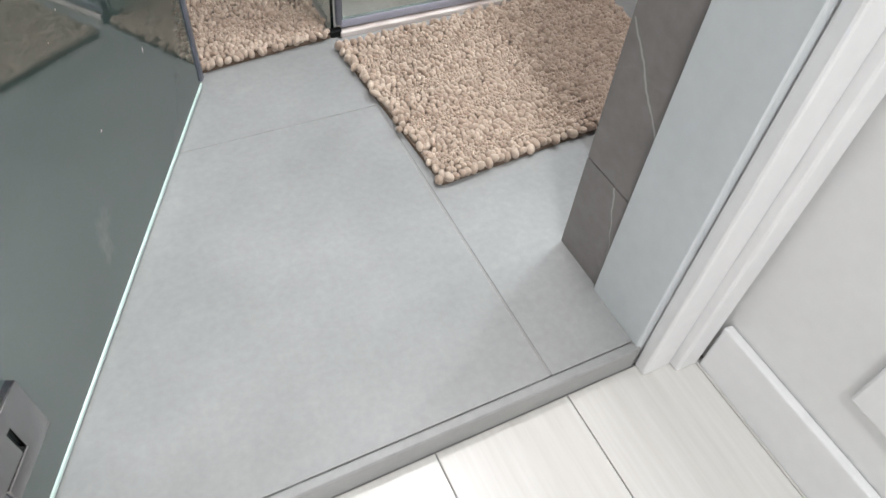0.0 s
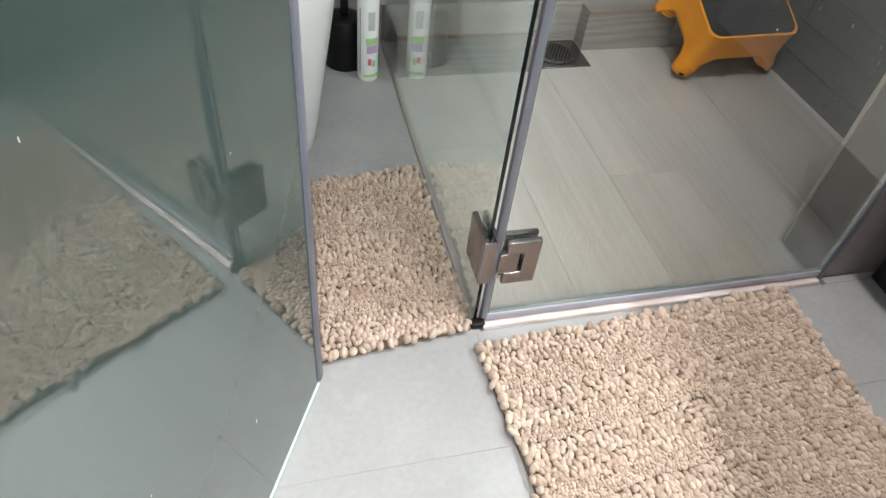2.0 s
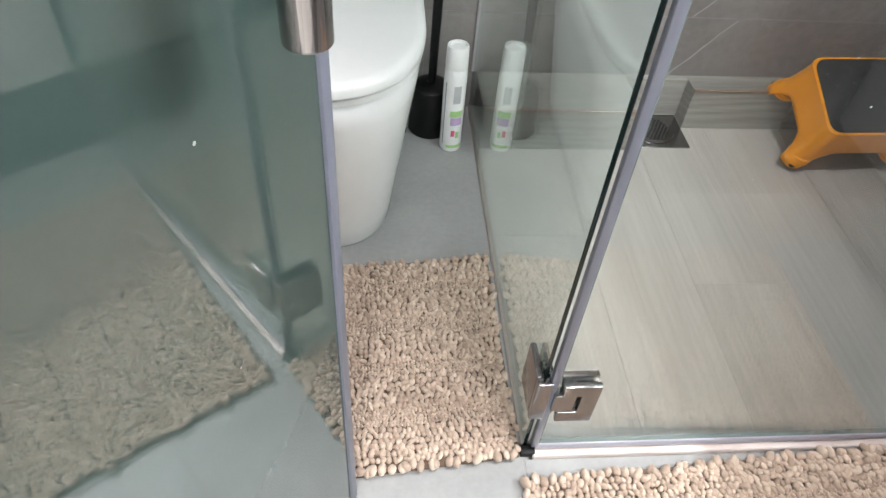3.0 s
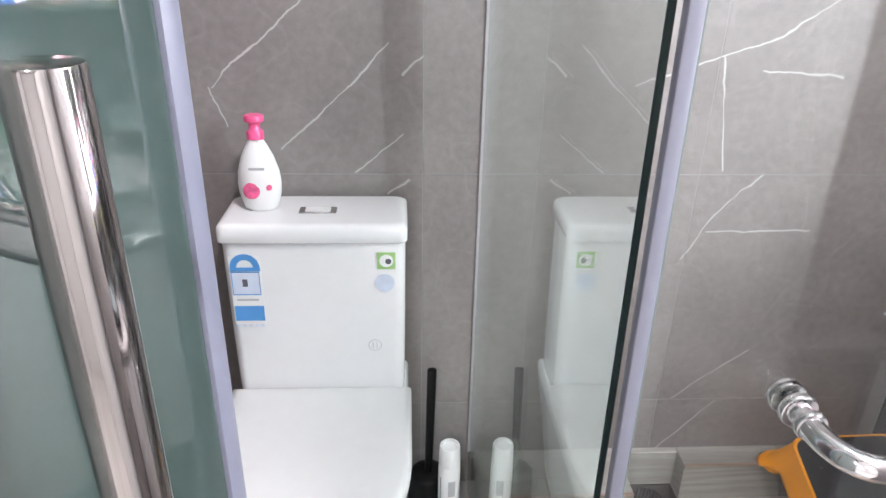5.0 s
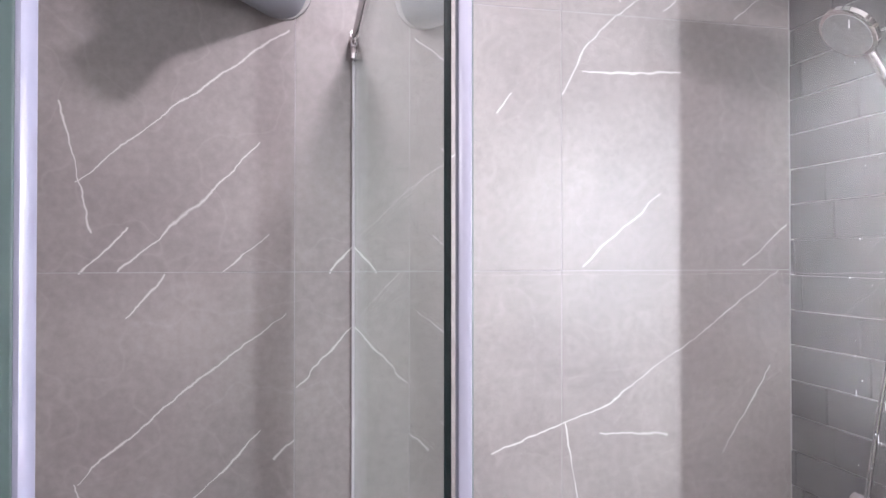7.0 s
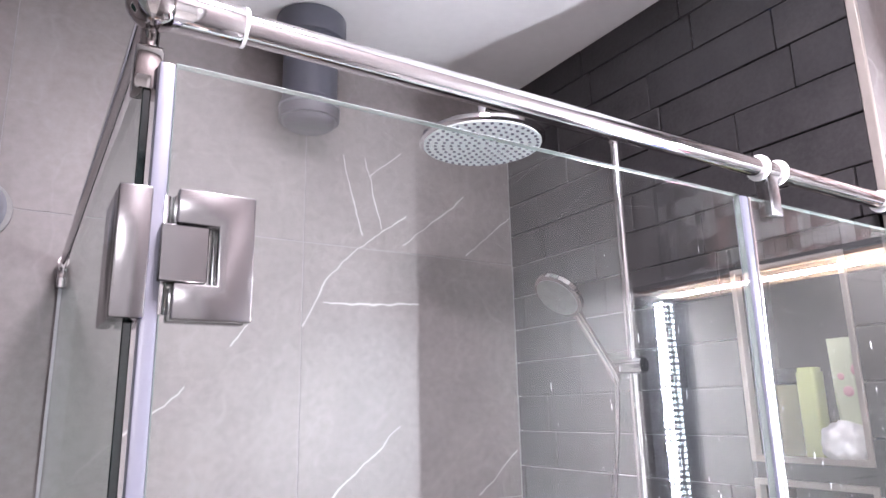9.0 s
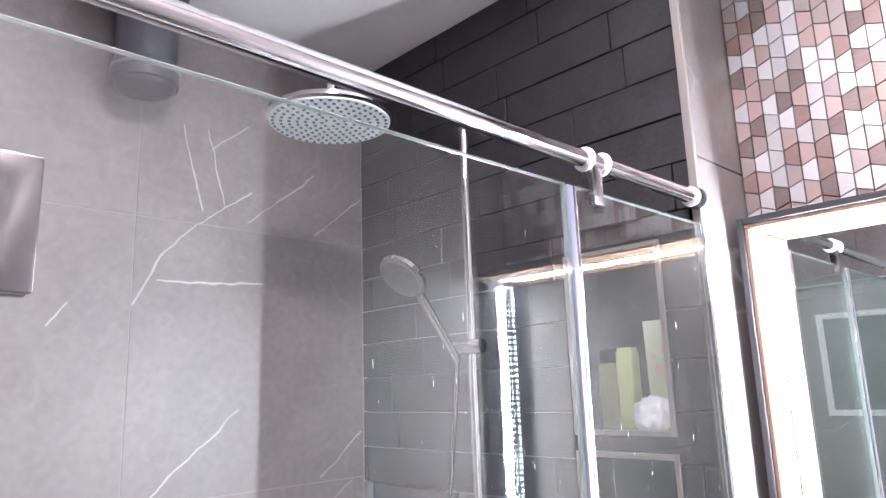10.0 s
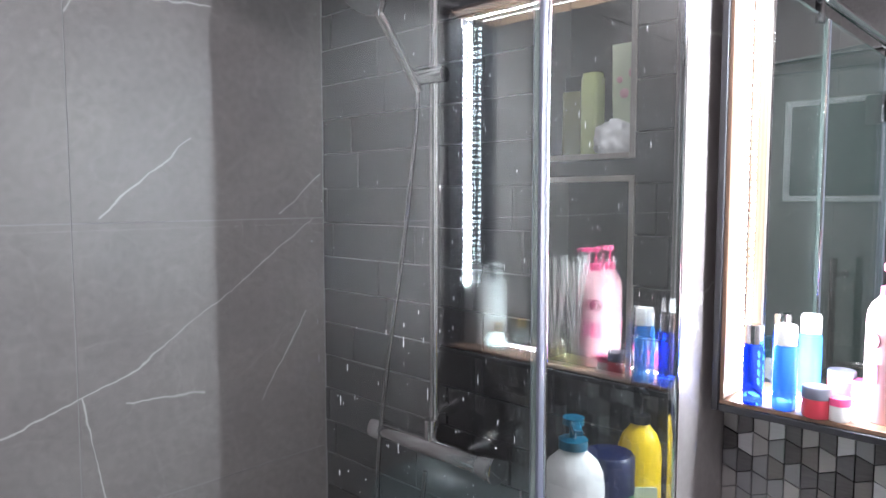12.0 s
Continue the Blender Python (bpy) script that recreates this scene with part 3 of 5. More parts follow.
def hinge_clamp(parent, name, x0, x1, z0, z1, glass_y, material, label):
    """A two-plate glass hinge on a sheet that lies along x, with its pin at x0."""
    h = z1 - z0
    xa, xb = x0 + 0.010, x0 + (x1 - x0) * 0.60
    shape = [(xa, z0), (x1, z0), (x1, z1), (xa, z1), (xa, z1 - h * 0.27), (xb, z1 - h * 0.27), (xb, z0 + h * 0.27), (xa, z0 + h * 0.27)]
    first = part(name, prism(shape, glass_y - 0.0145, glass_y - 0.0045, 0.0016), material, parent, label)
    part("back_plate", prism(shape, glass_y + 0.0045, glass_y + 0.0145, 0.0016), material, first)
    for y0, y1 in ((glass_y - 0.0125, glass_y - 0.0045), (glass_y + 0.0045, glass_y + 0.0125)):
        part("tongue", box(x0, y0, z0 + h * 0.28, xb - 0.006, y1, z1 - h * 0.28, 0.001, 1), material, first)
    part("pin", rod((x0 + 0.004, glass_y, z0 + 0.004), (x0 + 0.004, glass_y, z1 - 0.004), 0.0044, sides=16), M_CHROME, first)
    return first


DOOR_LEN, DOOR_TURN = 0.78, 64.2
door = thing("door_1", "open frosted green glass entrance door with chrome pull handle", "door", "", (-0.188, 0.988, 0.0), DOOR_TURN)
tagged(door, kind="structure")
part("glass_panel", pane(0.012, -0.005, 0.012, DOOR_LEN - 0.016, 0.005, 2.06), [M_FROST, M_FROST_EDGE, M_FROST], door, "frosted green glass sheet", None)
seal = box(DOOR_LEN - 0.018, -0.009, 0.014, DOOR_LEN - 0.004, 0.009, 2.06, 0.003)
box(DOOR_LEN - 0.006, -0.004, 0.014, DOOR_LEN, 0.004, 2.06, 0.002, bm=seal)
part("edge_seal", seal, M_SEAL, door, "bluish translucent edge seal")
part("bottom_seal", box(0.014, -0.007, 0.004, DOOR_LEN - 0.016, 0.007, 0.012, 0.002), M_FROST_EDGE, door, "pale bottom seal")
part("hinge_side_seal", box(0.000, -0.008, 0.014, 0.013, 0.008, 2.06, 0.003), M_SEAL, door, "bluish translucent seal")
for z in (0.085, 1.80):
    hinge_clamp(door, "hinge", -0.004, 0.088, z, z + 0.092, 0.0, M_SATIN, "satin steel door hinge")
for side in (-1, 1):
    bar = rod((0.648, side * 0.072, 0.84), (0.648, side * 0.072, 1.290), 0.0126, sides=36, bevel=0.0015)
    pull = part("pull_bar", bar, M_BAR, door, "polished chrome pull bar")
    for z in (0.885, 1.231):
        post = rod((0.648, side * 0.005, z), (0.648, side * 0.072, z), 0.0100, sides=24)
        rod((0.648, side * 0.005, z), (0.648, side * 0.013, z), 0.0140, sides=24, bevel=0.001, bm=post)
        part("post", post, M_CHROME, pull)
marks = bmesh.new()
mark_rng = random.Random(12)
for k in range(26):
    mx, mz, mr = mark_rng.uniform(0.10, 0.70), mark_rng.uniform(0.10, 1.30), mark_rng.uniform(0.0006, 0.0016)
    tall = mr * mark_rng.choice((1.0, 1.3, 3.0))
    rim = [marks.verts.new((mx + mr * math.cos(a), -0.0054, mz + tall * math.sin(a))) for a in (i * math.pi / 4 for i in range(8))]
    tipv = marks.verts.new((mx, -0.0058, mz))
    for i in range(8):
        marks.faces.new((rim[i], rim[(i + 1) % 8], tipv))
tagged(part("spotting", marks, M_DROP, bpy.data.objects["glass_panel"], "dried white specks on the glass", 80), kind="stuff")
jamb_plate = structure("trim_hinge_side", box(DOOR_L + 0.0065, 0.972, 0.0, -0.207, 1.004, 2.06, 0.002), M_TRIM_WHITE, "white strip behind the door hinges")

# ---- shower screen ----
screen = thing("shower_screen", "frameless clear glass shower screen with chrome fittings", "shower screen")
part("side_panel", pane(GLASS_X - 0.003, GLASS_Y + 0.006, 0.002, GLASS_X + 0.003, WALL_BACK - 0.001, GLASS_TOP), [M_GLASS, M_EDGE, M_FAR], screen, "clear fixed glass panel beside the toilet", None)
part("wall_seal", box(GLASS_X - 0.006, WALL_BACK - 0.006, 0.105, GLASS_X + 0.006, WALL_BACK, GLASS_TOP, 0.001), M_RUBBER, screen, "grey silicone joint at the wall")
part("floor_seal", box(GLASS_X - 0.006, GLASS_Y + 0.01, -0.008, GLASS_X + 0.006, WALL_BACK - 0.001, 0.0045, 0.001), M_TRIM, screen, "slim floor channel")
part("fixed_panel", pane(1.128, GLASS_Y - 0.004, 0.861, BRICK_X - 0.006, GLASS_Y + 0.004, GLASS_TOP), [M_SHOWER_GLASS, M_LEAF_EDGE, M_FAR], screen, "water-spotted fixed glass panel above the low wall", None)
part("wall_channel", box(BRICK_X - 0.012, GLASS_Y - 0.0075, 0.861, BRICK_X - 0.0045, GLASS_Y + 0.0075, GLASS_TOP, 0.001), M_CHROME, screen, "chrome wall channel")
leaf = part("door_leaf", pane(0.4415, GLASS_Y - 0.004, 0.030, 1.108, GLASS_Y + 0.004, GLASS_TOP), [M_SHOWER_GLASS, M_LEAF_EDGE, M_FAR], screen, "water-spotted clear glass door leaf", None)
part("hinge_seal", box(GLASS_X + 0.0056, GLASS_Y - 0.006, 0.020, GLASS_X + 0.0170, GLASS_Y + 0.006, GLASS_TOP - 0.002, 0.002), M_HINGE_SEAL, leaf, "bluish clear seal")
part("latch_seal", box(1.1085, GLASS_Y - 0.007, 0.020, 1.120, GLASS_Y + 0.007, GLASS_TOP - 0.002, 0.002), M_SEAL, leaf, "bluish clear magnetic seal")
part("latch_strip", box(1.1205, GLASS_Y - 0.007, 0.862, 1.1275, GLASS_Y + 0.007, GLASS_TOP - 0.002, 0.002), M_CHROME, screen, "bright closing strip")
part("drip_seal", box(0.438, GLASS_Y - 0.006, 0.014, 1.108, GLASS_Y + 0.006, 0.0298, 0.002), M_DRIP, leaf, "bluish clear drip seal")
for z in (0.116, 1.741):
    hinge_clamp(screen, "glass_hinge", 0.438, 0.502, z, z + 0.092, GLASS_Y, M_SATIN, "satin steel glass hinge on the door")
    bracket = part("hinge_bracket", box(GLASS_X - 0.014, GLASS_Y - 0.010, z, GLASS_X + 0.008, GLASS_Y + 0.0035, z + 0.092, 0.002), M_SATIN, screen, "satin steel bracket on the side panel")
    for x0, x1 in ((GLASS_X - 0.014, GLASS_X - 0.0045), (GLASS_X + 0.0045, GLASS_X + 0.012)):
        part("side_plate", box(x0, GLASS_Y + 0.004, z, x1, GLASS_Y + 0.064, z + 0.092, 0.0015), M_SATIN, bracket)
rail = part("top_rail", rod((0.430, GLASS_Y, 1.977), (1.492, GLASS_Y, 1.977), 0.0125, sides=32), M_CHROME, screen, "polished chrome stabiliser rail")
sleeve = rod((0.428, GLASS_Y, 1.977), (0.488, GLASS_Y, 1.977), 0.0168, sides=32, bevel=0.0015)
part("sleeve", sleeve, M_CHROME, rail)
part("sleeve_ring", rod((0.488, GLASS_Y, 1.977), (0.491, GLASS_Y, 1.977), 0.0160, sides=32), M_WHITE, rail, "clear plastic ring")
ball = bmesh.new()
bmesh.ops.create_uvsphere(ball, u_segments=24, v_segments=14, radius=0.021, matrix=Matrix.Translation((GLASS_X, GLASS_Y, 1.977)))
part("corner_joint", ball, M_BAR, rail)
clamp = box(GLASS_X - 0.010, GLASS_Y + 0.003, GLASS_TOP - 0.022, GLASS_X + 0.010, GLASS_Y + 0.028, GLASS_TOP + 0.014, 0.003)
rod((GLASS_X, GLASS_Y + 0.014, GLASS_TOP + 0.010), (GLASS_X, GLASS_Y + 0.014, 1.972), 0.007, sides=16, bm=clamp)
part("corner_clamp", clamp, M_BAR, rail)
for x in (1.160, 1.200, 1.470):
    part("rail_ring", rod((x, GLASS_Y, 1.977), (x + 0.005, GLASS_Y, 1.977), 0.0175, sides=28, bevel=0.001), M_WHITE, rail, "white plastic ring")
part("rail_end", rod((1.476, GLASS_Y, 1.977), (1.4955, GLASS_Y, 1.977), 0.0185, sides=28, bevel=0.002), M_BLACK, rail, "black rubber end cup")
clip = box(1.166, GLASS_Y - 0.009, GLASS_TOP - 0.020, 1.190, GLASS_Y + 0.009, 1.968, 0.002)
part("glass_clip", clip, M_SATIN, rail, "steel clip holding the fixed panel")
back_rod = part("side_rail", rod((GLASS_X, GLASS_Y + 0.010, 1.977), (GLASS_X, WALL_BACK - 0.020, 1.957), 0.0095, sides=24), M_CHROME, screen, "slim chrome rail to the back wall")
end = rod((GLASS_X, WALL_BACK - 0.045, 1.958), (GLASS_X, WALL_BACK - 0.012, 1.957), 0.0125, sides=24, bm=box(GLASS_X - 0.011, WALL_BACK - 0.030, GLASS_TOP - 0.02, GLASS_X + 0.011, WALL_BACK - 0.001, 1.955, 0.002))
part("wall_bracket", end, M_CHROME, back_rod)
TBX0, TBX1, TBZ = 0.566, 1.030, 0.996
reach = [(0.0, 0.012), (0.0, 0.040), (0.008, 0.062), (0.028, 0.074), (0.090, 0.078)]
bar_line = [(TBX0 + dx, GLASS_Y - dy, TBZ) for dx, dy in reach] + [(TBX1 - dx, GLASS_Y - dy, TBZ) for dx, dy in reversed(reach)]
handle = part("towel_bar", sweep(bar_line, 0.0098, 20), M_CHROME, leaf, "polished chrome towel bar handle")
for x in (TBX0, TBX1):
    bm = rod((x, GLASS_Y - 0.0125, TBZ), (x, GLASS_Y - 0.0045, TBZ), 0.0150, sides=24, bevel=0.002)
    rod((x, GLASS_Y + 0.0045, TBZ), (x, GLASS_Y + 0.0140, TBZ), 0.0150, sides=24, bevel=0.002, bm=bm)
    part("flange", bm, M_CHROME, leaf)
    part("collar_ring", rod((x, GLASS_Y - 0.030, TBZ), (x, GLASS_Y - 0.022, TBZ), 0.0125, sides=24, bevel=0.002), M_CHROME, handle)


def water_drops(owner, x0, x1, z0, z1, count, seed, least=0.0003, most=0.0008):
    """Dried drops and short runs on a glass sheet, flat beads on its room side."""
    rng = np.random.default_rng(seed)
    bm = bmesh.new()
    for i in range(count):
        x, z = rng.uniform(x0, x1), z0 + (z1 - z0) * rng.beta(1.3, 1.5)
        r = least + (most - least) * rng.random() ** 3
        tall = r * (1.0 + (9.0 * rng.random() if rng.random() < 0.35 and most < 0.001 else 0.6 * rng.random()))
        rim = [bm.verts.new((x + r * math.cos(a), GLASS_Y - 0.0042, z + tall * math.sin(a))) for a in (k * math.pi / 3 for k in range(6))]
        top = bm.verts.new((x, GLASS_Y - 0.0042 - r * 0.5, z - tall * 0.2))
        for k in range(6):
            bm.faces.new((rim[k], rim[(k + 1) % 6], top))
    tagged(part("water_spotting", bm, M_DROP, owner, "dried water drops on the glass", 80), kind="stuff")


water_drops(leaf, 0.78, 1.10, 0.10, 1.86, 900, 4)
water_drops(leaf, 0.56, 1.10, 0.12, 1.25, 120, 14, 0.0006, 0.0012)
water_drops(bpy.data.objects["fixed_panel"], 1.135, 1.48, 0.90, 1.86, 700, 9)
water_drops(bpy.data.objects["fixed_panel"], 1.135, 1.48, 0.90, 1.50, 22, 19, 0.0005, 0.0010)

# ---- toilet corner ----
TX = 0.082


def d_ring(z, front, half, back, n=40, power=2.3):
    """A D-shaped outline: rounded towards the front, straight at the back."""
    mid = front + half * 1.15
    ring = []
    for i in range(n + 1):
        a = math.pi * i / n
        c, s = math.cos(a), math.sin(a)
        ring.append((TX + half * math.copysign(abs(c) ** (2 / power), c), mid - (mid - front) * abs(s) ** (2 / power), z))
    ring.append((TX - half, back, z))
    ring.append((TX + half, back, z))
    return ring


toilet = thing("toilet", "white ceramic one-piece toilet with closed lid and blue label", "toilet")
levels = ((0.0, 2.206, 0.128), (0.012, 2.198, 0.133), (0.06, 2.186, 0.138), (0.16, 2.158, 0.151), (0.27, 2.131, 0.166), (0.35, 2.117, 0.178), (0.392, 2.112, 0.183), (0.400, 2.118, 0.178))
part("bowl", loft([d_ring(z, f, h, 2.69) for z, f, h in levels]), M_CERAMIC, toilet, smooth=50)
part("seat_ring", loft([d_ring(z, f, h, 2.532) for z, f, h in ((0.4005, 2.116, 0.181), (0.404, 2.110, 0.186), (0.413, 2.110, 0.186), (0.416, 2.114, 0.182))]), M_WHITE, toilet, smooth=50)
part("lid", loft([d_ring(z, f, h, b) for z, f, h, b in ((0.4165, 2.111, 0.185, 2.532), (0.420, 2.105, 0.189, 2.534), (0.432, 2.104, 0.190, 2.534), (0.440, 2.110, 0.185, 2.532), (0.4435, 2.122, 0.173, 2.525), (0.4450, 2.150, 0.145, 2.50))]), M_WHITE, toilet, "closed white toilet lid", 50)


def tank_ring(z, x0, x1, y0, y1, r, n=8):
    ring = []
    for cx, cy, a0 in ((x1 - r, y1 - r, 0), (x0 + r, y1 - r, 90), (x0 + r, y0 + r, 180), (x1 - r, y0 + r, 270)):
        for i in range(n + 1):
            a = radians(a0 + 90 * i / n)
            ring.append((cx + r * math.cos(a), cy + r * math.sin(a), z))
    return ring


part("tank", loft([tank_ring(z, -0.095 + i, 0.259 - i, y, 2.690, 0.022) for z, i, y in ((0.398, 0.004, 2.536), (0.45, 0.002, 2.536), (0.56, 0.0, 2.538), (0.7775, -0.002, 2.540))]), M_CERAMIC, toilet, smooth=40)
part("tank_lid", loft([tank_ring(z, -0.101 + i, 0.265 - i, 2.530 + i, 2.695 - i * 0.4, 0.016) for z, i in ((0.7780, 0.003), (0.7810, 0.0), (0.8040, 0.0), (0.8100, 0.0015), (0.8140, 0.005), (0.8160, 0.010), (0.8165, 0.016))]), M_CERAMIC, toilet, smooth=50)
button = part("flush_button", box(0.050, 2.590, 0.8166, 0.124, 2.622, 0.8195, 0.001, 1), M_CHROME, toilet, "chrome-framed flush plate")
part("button_half", box(0.062, 2.595, 0.8192, 0.112, 2.617, 0.8215, 0.001, 1), M_WHITE, button, "white push button")


def face_plate(x0, z0, x1, z1, y=2.5375, t=0.0012):
    return box(x0, y - t, z0, x1, y, z1)


label = part("energy_label", face_plate(-0.083, 0.598, -0.022, 0.748), M_WHITE, toilet, "blue and white printed label")
arc = bmesh.new()
for i in range(12):
    a0, a1 = math.pi * i / 12, math.pi * (i + 1) / 12
    quad = [(-0.0525 + r * math.cos(a), 2.5360, 0.726 + r * math.sin(a)) for r, a in ((0.016, a0), (0.029, a0), (0.029, a1), (0.016, a1))]
    arc.faces.new([arc.verts.new(q) for q in quad])
part("arc_print", arc, M_BLUE_PRINT, label)
part("band_print", face_plate(-0.082, 0.718, -0.023, 0.726, 2.5362, 0.0006), M_BLUE_PRINT, label)
part("block_print", face_plate(-0.081, 0.606, -0.023, 0.640, 2.5362, 0.0006), M_BLUE_PRINT, label)
part("frame_print", face_plate(-0.080, 0.666, -0.026, 0.716, 2.5362, 0.0004), M_PALE_BLUE, label)
for fx0, fz0, fx1, fz1 in ((-0.080, 0.715, -0.026, 0.717), (-0.080, 0.665, -0.026, 0.667), (-0.0805, 0.665, -0.0790, 0.717), (-0.0270, 0.665, -0.0255, 0.717)):
    part("frame_line", face_plate(fx0, fz0, fx1, fz1, 2.5358, 0.0006), M_BLUE_PRINT, label)
part("symbol_print", face_plate(-0.060, 0.684, -0.050, 0.700, 2.5358, 0.0006), M_DARK_PRINT, label)
part("text_print", face_plate(-0.074, 0.652, -0.032, 0.656, 2.5362, 0.0006), M_GREY_PRINT, label)
for k in range(5):
    part("tab_print", face_plate(-0.079 + k * 0.012, 0.592, -0.074 + k * 0.012, 0.598, 2.5362, 0.0006), M_PALE_BLUE, label)
sticker = part("green_sticker", face_plate(0.205, 0.721, 0.241, 0.757), M_GREEN_PRINT, toilet, "small green square sticker")
part("drop_print", lathe([(0.0135, 0), (0.0135, 0.0004)], 20, (0, 0, 0)), M_WHITE, sticker).matrix_basis = pose(0.223, 2.5362, 0.739, 90)
part("eye_print", lathe([(0.006, 0), (0.006, 0.0006)], 16), M_DARK_PRINT, sticker).matrix_basis = pose(0.227, 2.5360, 0.738, 90)
part("round_sticker", lathe([(0.020, 0), (0.020, 0.0008)], 28), M_PALE_BLUE, toilet, "round pale blue sticker").matrix_basis = pose(0.219, 2.5370, 0.690, 90)
ring = bmesh.new()
for r0, r1 in ((0.0125, 0.0138),):
    for i in range(24):
        a0, a1 = 2 * math.pi * i / 24, 2 * math.pi * (i + 1) / 24
        ring.faces.new([ring.verts.new((0.197 + r * math.cos(a), 2.5352, 0.545 + r * math.sin(a))) for r, a in ((r0, a0), (r1, a0), (r1, a1), (r0, a1))])
part("ring_mark", ring, M_GREY_PRINT, toilet, "small grey ring mark")
for k in (-0.004, 0.004):
    part("bar_mark", face_plate(0.196 + k, 0.537, 0.1975 + k, 0.553, 2.5358, 0.0006), M_GREY_PRINT, toilet)

soap = thing("soap_bottle", "white lotion bottle with pink pump on the toilet tank", "bottle", "", (-0.026, 2.622, 0.8163))
part("body", lathe([(0.026, 0), (0.033, 0.004), (0.041, 0.035), (0.0425, 0.055), (0.040, 0.080), (0.031, 0.110), (0.020, 0.132), (0.0155, 0.140), (0.0150, 0.143)], 36, squash=0.62), M_WHITE, soap, smooth=60)
part("pump", lathe([(0.0165, 0.1435), (0.0165, 0.158), (0.011, 0.162), (0.0105, 0.174), (0.0185, 0.178), (0.0190, 0.187), (0.0165, 0.190)], 28, squash=0.8), M_PINK, soap, "pink pump head", 50)
part("flower_print", lathe([(0.0165, 0), (0.0150, 0.0012), (0.006, 0.0016)], 22), M_ROSE_PRINT, soap, "pink flower print").matrix_basis = pose(-0.012, -0.0262, 0.046, 84)
part("small_flower_print", lathe([(0.006, 0), (0.005, 0.0008)], 16), M_ROSE_PRINT, soap).matrix_basis = pose(0.022, -0.0236, 0.052, 88, 0, 30)
part("name_bar", box(-0.014, -0.0238, 0.087, 0.016, -0.0225, 0.092), M_GREY_PRINT, soap, "grey printed line")

brush = thing("toilet_brush", "black toilet brush in a round black holder", "toilet brush", "", (0.314, 2.618, 0.0))
part("holder", lathe([(0.050, 0), (0.052, 0.004), (0.047, 0.07), (0.045, 0.118), (0.040, 0.124), (0.020, 0.128)], 32), M_BLACK, brush, smooth=50)
part("brush_handle", rod((0.0, 0.0, 0.127), (0.006, 0.012, 0.415), 0.0095, 0.0110, 20, 0.003), M_BLACK, brush)

can = thing("spray_can", "white air freshener spray can with printed flowers on the floor", "spray can", "", (0.360, 2.545, 0.0))
part("body", lathe([(0.0235, 0), (0.0255, 0.004), (0.0255, 0.205), (0.0240, 0.214), (0.0235, 0.2155)], 36), M_WHITE, can, smooth=50)
part("cap", lathe([(0.0245, 0.216), (0.0250, 0.219), (0.0240, 0.262), (0.0225, 0.268), (0.0185, 0.2685), (0.0175, 0.262)], 36), M_WHITE, can, "white plastic spray cap", 50)


def can_band(z0, z1, a0, a1, material, name="print"):
    bm = bmesh.new()
    last = None
    for i in range(11):
        a = radians(a0 + (a1 - a0) * i / 10)
        pair = [bm.verts.new((0.0258 * math.cos(a), 0.0258 * math.sin(a), z)) for z in (z0, z1)]
        if last:
            bm.faces.new((last[0], pair[0], pair[1], last[1]))
        last = pair
    return part(name, bm, material, can)


can_band(0.020, 0.185, 214, 219, M_DARK_PRINT, "stripe_print")
can_band(0.135, 0.180, 262, 300, M_GREY_PRINT, "logo_print")
can_band(0.098, 0.115, 250, 320, M_GREEN_PRINT, "leaf_print")
can_band(0.076, 0.097, 255, 318, M_PURPLE_PRINT, "berry_print")
can_band(0.045, 0.062, 262, 282, M_ROSE_PRINT, "rose_print")
can_band(0.040, 0.058, 286, 305, M_GREEN_PRINT, "fruit_print")
can_band(0.012, 0.020, 240, 330, M_GREEN_PRINT, "base_print")

# waste pipe over the toilet and waste pipe in the shower corner
pipe = thing("waste_pipe", "grey plastic waste pipe with an open branch, from ceiling to wall", "pipe")
PX, PY, PZ = 0.098, 2.464, 2.058
part("riser", rod((PX, PY, PZ + 0.05), (PX, PY, CEILING_Z), 0.055, sides=40), M_PVC, pipe)
part("collar", rod((PX, PY, PZ + 0.060), (PX, PY, PZ + 0.135), 0.0625, sides=40, bevel=0.004), M_PVC, pipe)
leg = part("leg", sweep([(PX, PY, PZ + 0.065), (PX, PY, PZ + 0.040), (PX + 0.010, PY + 0.016, PZ + 0.010), (PX + 0.034, PY + 0.053, PZ - 0.002), (PX + 0.060, PY + 0.089, PZ - 0.003), (PX + 0.179, PY + 0.256, PZ - 0.009)], 0.055, 32), M_PVC, pipe, smooth=60)
part("joint_ring", rod((PX + 0.050, PY + 0.075, PZ - 0.0025), (PX + 0.060, PY + 0.089, PZ - 0.003), 0.0562, sides=40, bevel=0.001), M_PVC, leg)
base, tip = Vector((PX + 0.025, PY + 0.047, PZ + 0.007)), Vector((PX - 0.013, PY - 0.063, PZ - 0.042))
stub = part("branch", rod(base, tip, 0.056, sides=40, bevel=0.002), M_PVC, pipe)
aim = (tip - base).normalized()
# A black disc closes the branch and paints the shade inside it.
part("open_end", rod(tip, tip + aim * 0.002, 0.0505, sides=36), M_BLACK, stub, "black disc for the shade inside the open pipe end")
up_side = aim.orthogonal().normalized()
for k in range(6):
    around = (Matrix.Rotation(k * math.pi / 3 + 0.4, 3, aim) @ up_side)
    part("catch", rod(tip + around * 0.050 + aim * 0.003, tip + around * 0.040 + aim * 0.003, 0.0017, sides=8), M_RUBBER, stub)
